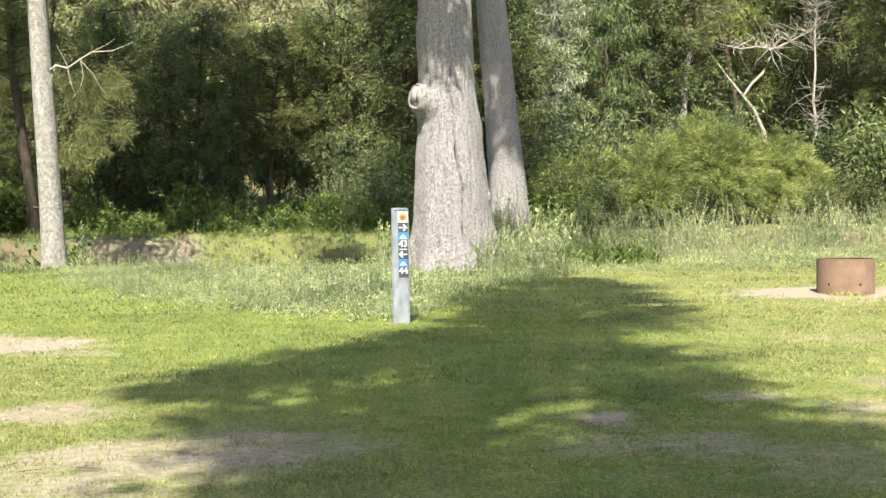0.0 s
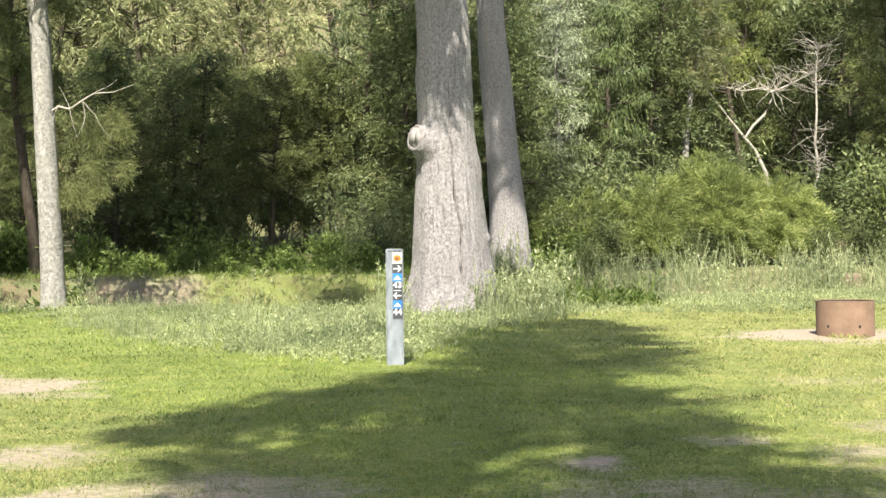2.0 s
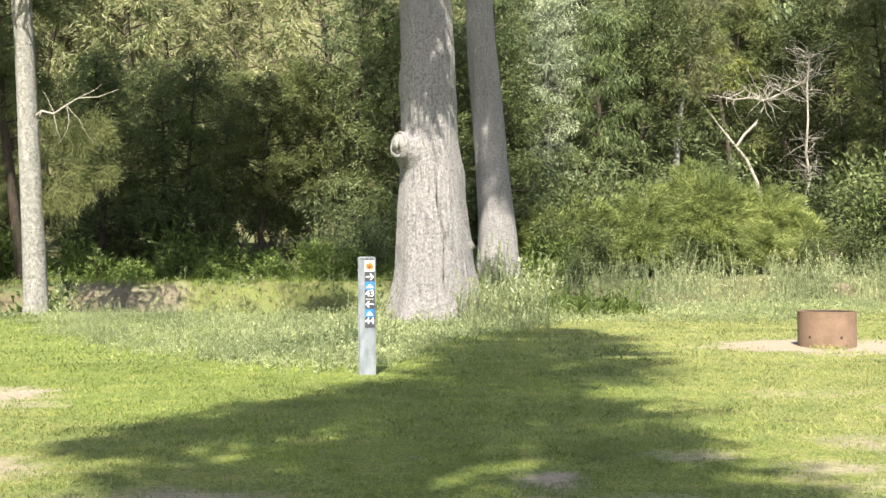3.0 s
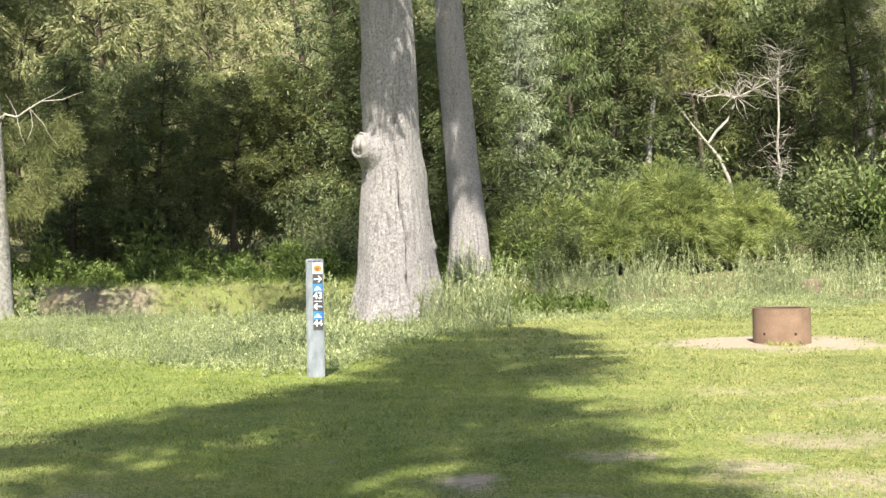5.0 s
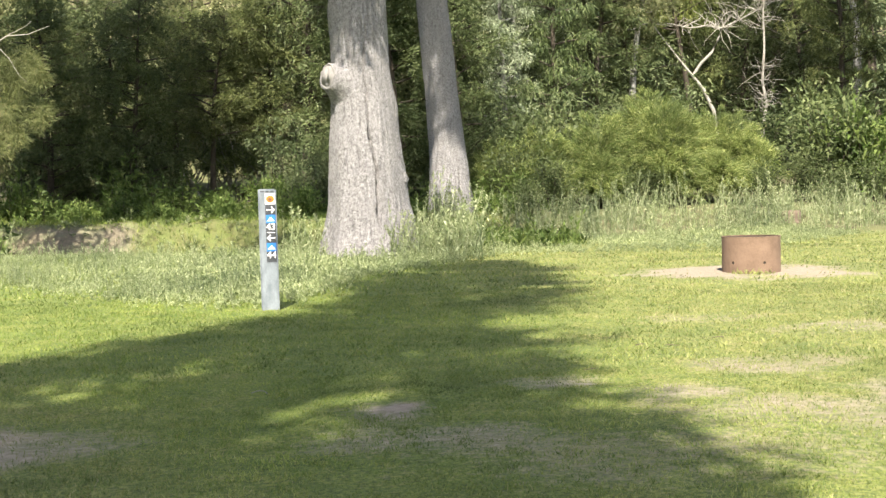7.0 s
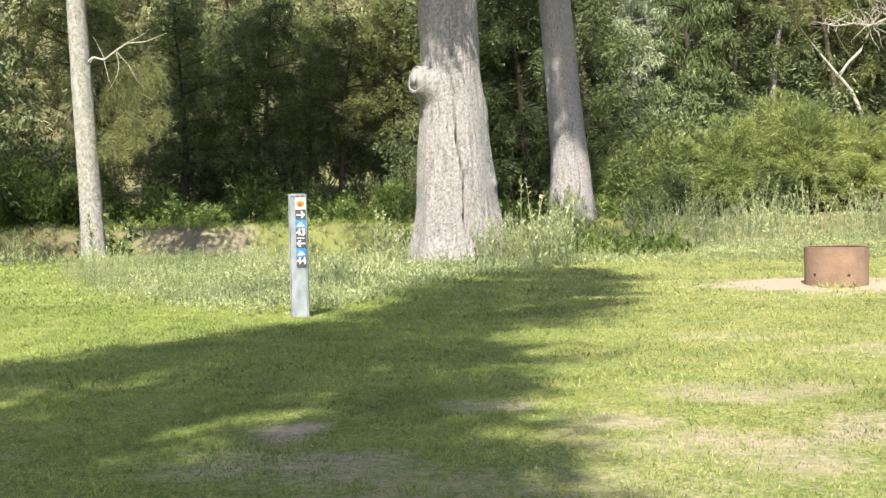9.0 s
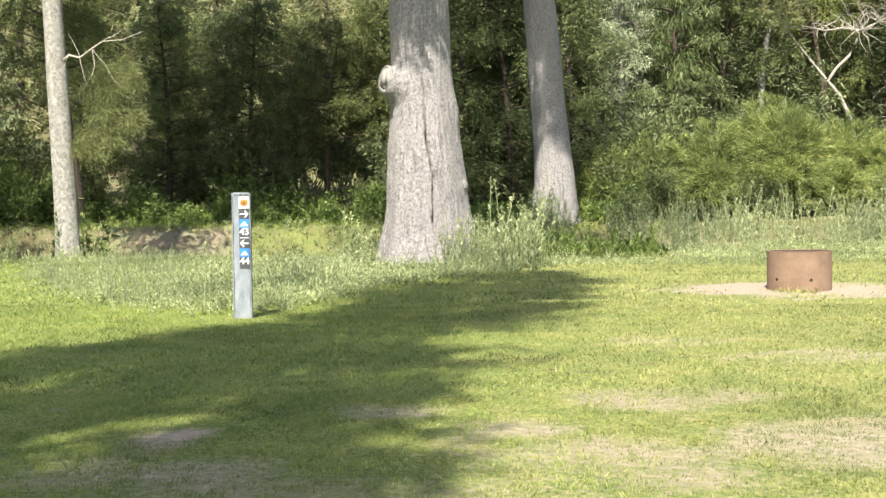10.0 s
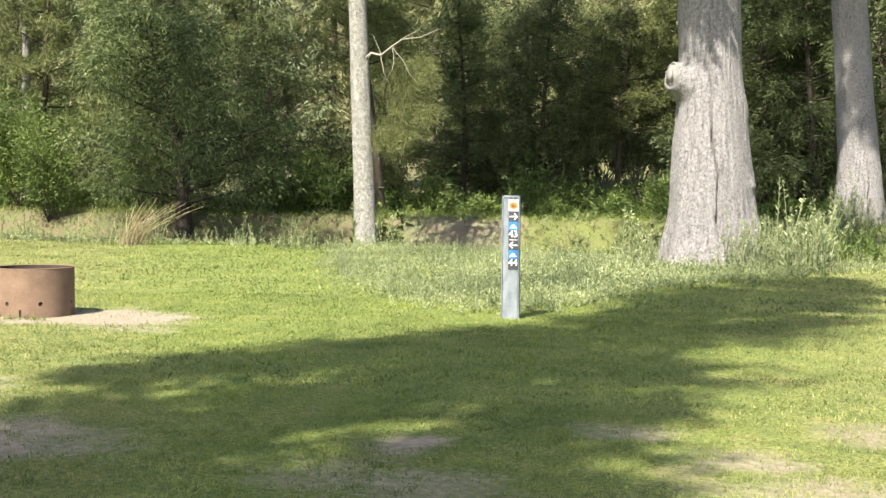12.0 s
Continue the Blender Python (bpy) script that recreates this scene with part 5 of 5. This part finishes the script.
def build_grass():
    rng = np.random.default_rng(71)
    vs = []
    for y0, y1, xa, xb, n, w, h in ((4.4, 9.0, -4.8, 7.0, 260000, 0.0065, 0.022), (9.0, 16, -8.5, 10.5, 145000, 0.011, 0.03), (16, 31, -15, 17, 80000, 0.024, 0.04), (19, 31.5, -24, -15, 24000, 0.024, 0.04), (31.5, 43.6, -36, 5, 42000, 0.04, 0.15), (43.2, 49, -40, 8, 9000, 0.045, 0.2)):
        x, y = rng.uniform(xa, xb, n), rng.uniform(y0, y1, n)
        patchy = 0.5 + 0.5 * np.sin(x * 2.1 + 1.3 * np.sin(y * 1.7)) * np.sin(y * 1.9 + 1.1 * np.sin(x * 2.6))
        bare = np.clip(bare_at(x, y) * 1.05 + 0.3 * (patchy - 0.5), 0, 0.985)
        ok = rng.random(n) > bare
        x, y, patchy = x[ok], y[ok], patchy[ok]
        k = len(x)
        a = rng.uniform(0, 6.28, k)
        clump = 0.5 + 0.5 * np.sin(x * 13 + 2.1 * np.sin(y * 9)) * np.sin(y * 11 + 1.9 * np.sin(x * 7.3))
        hh = h * rng.uniform(0.5, 1.3, k) * (0.7 + 0.4 * patchy) * (0.5 + 1.1 * clump)
        z = ground_z(x, y)
        b = np.stack([np.cos(a), np.sin(a), np.zeros(k)], 1) * (w / 2)
        o = np.stack([x, y, z - 0.004], 1)
        tip = o + np.stack([rng.normal(size=k) * 0.6, rng.normal(size=k) * 0.6, np.ones(k)], 1) * hh[:, None]
        vs.append(np.stack([o - b, o + b, tip], 1).reshape(-1, 3))
    v = np.concatenate(vs)
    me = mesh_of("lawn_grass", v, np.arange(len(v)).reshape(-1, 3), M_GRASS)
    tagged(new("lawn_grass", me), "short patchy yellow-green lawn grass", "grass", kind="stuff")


def ring_tufts():
    rng = np.random.default_rng(53)
    first = root("grass_tuft", (7.25, 17.68, 0), "small green tuft growing at the foot of a fire ring", "grass", "tufts by the fire rings")
    for _ in range(22):
        base = np.array([[rng.normal() * 0.06, rng.normal() * 0.045, -0.004]])
        way = np.array([[rng.normal() * 0.7, rng.normal() * 0.7, 0.9]])
        part("blade", mesh_of("blade", *leaf_quads(rng, base, way, rng.uniform(0.05, 0.12, 1), 0.016), M_GRASS), first)
    for x, y, rz in ((7.42, 17.66, 70), (6.98, 17.8, 150), (-4.75, 11.98, 200), (-5.0, 11.92, 20), (7.1, 17.72, 250)):
        copy_thing(first, pose(x, y, 0, 0, 0, rz))


log_and_twigs()
ring_tufts()
dry_tuft()
build_weeds()
build_grass()
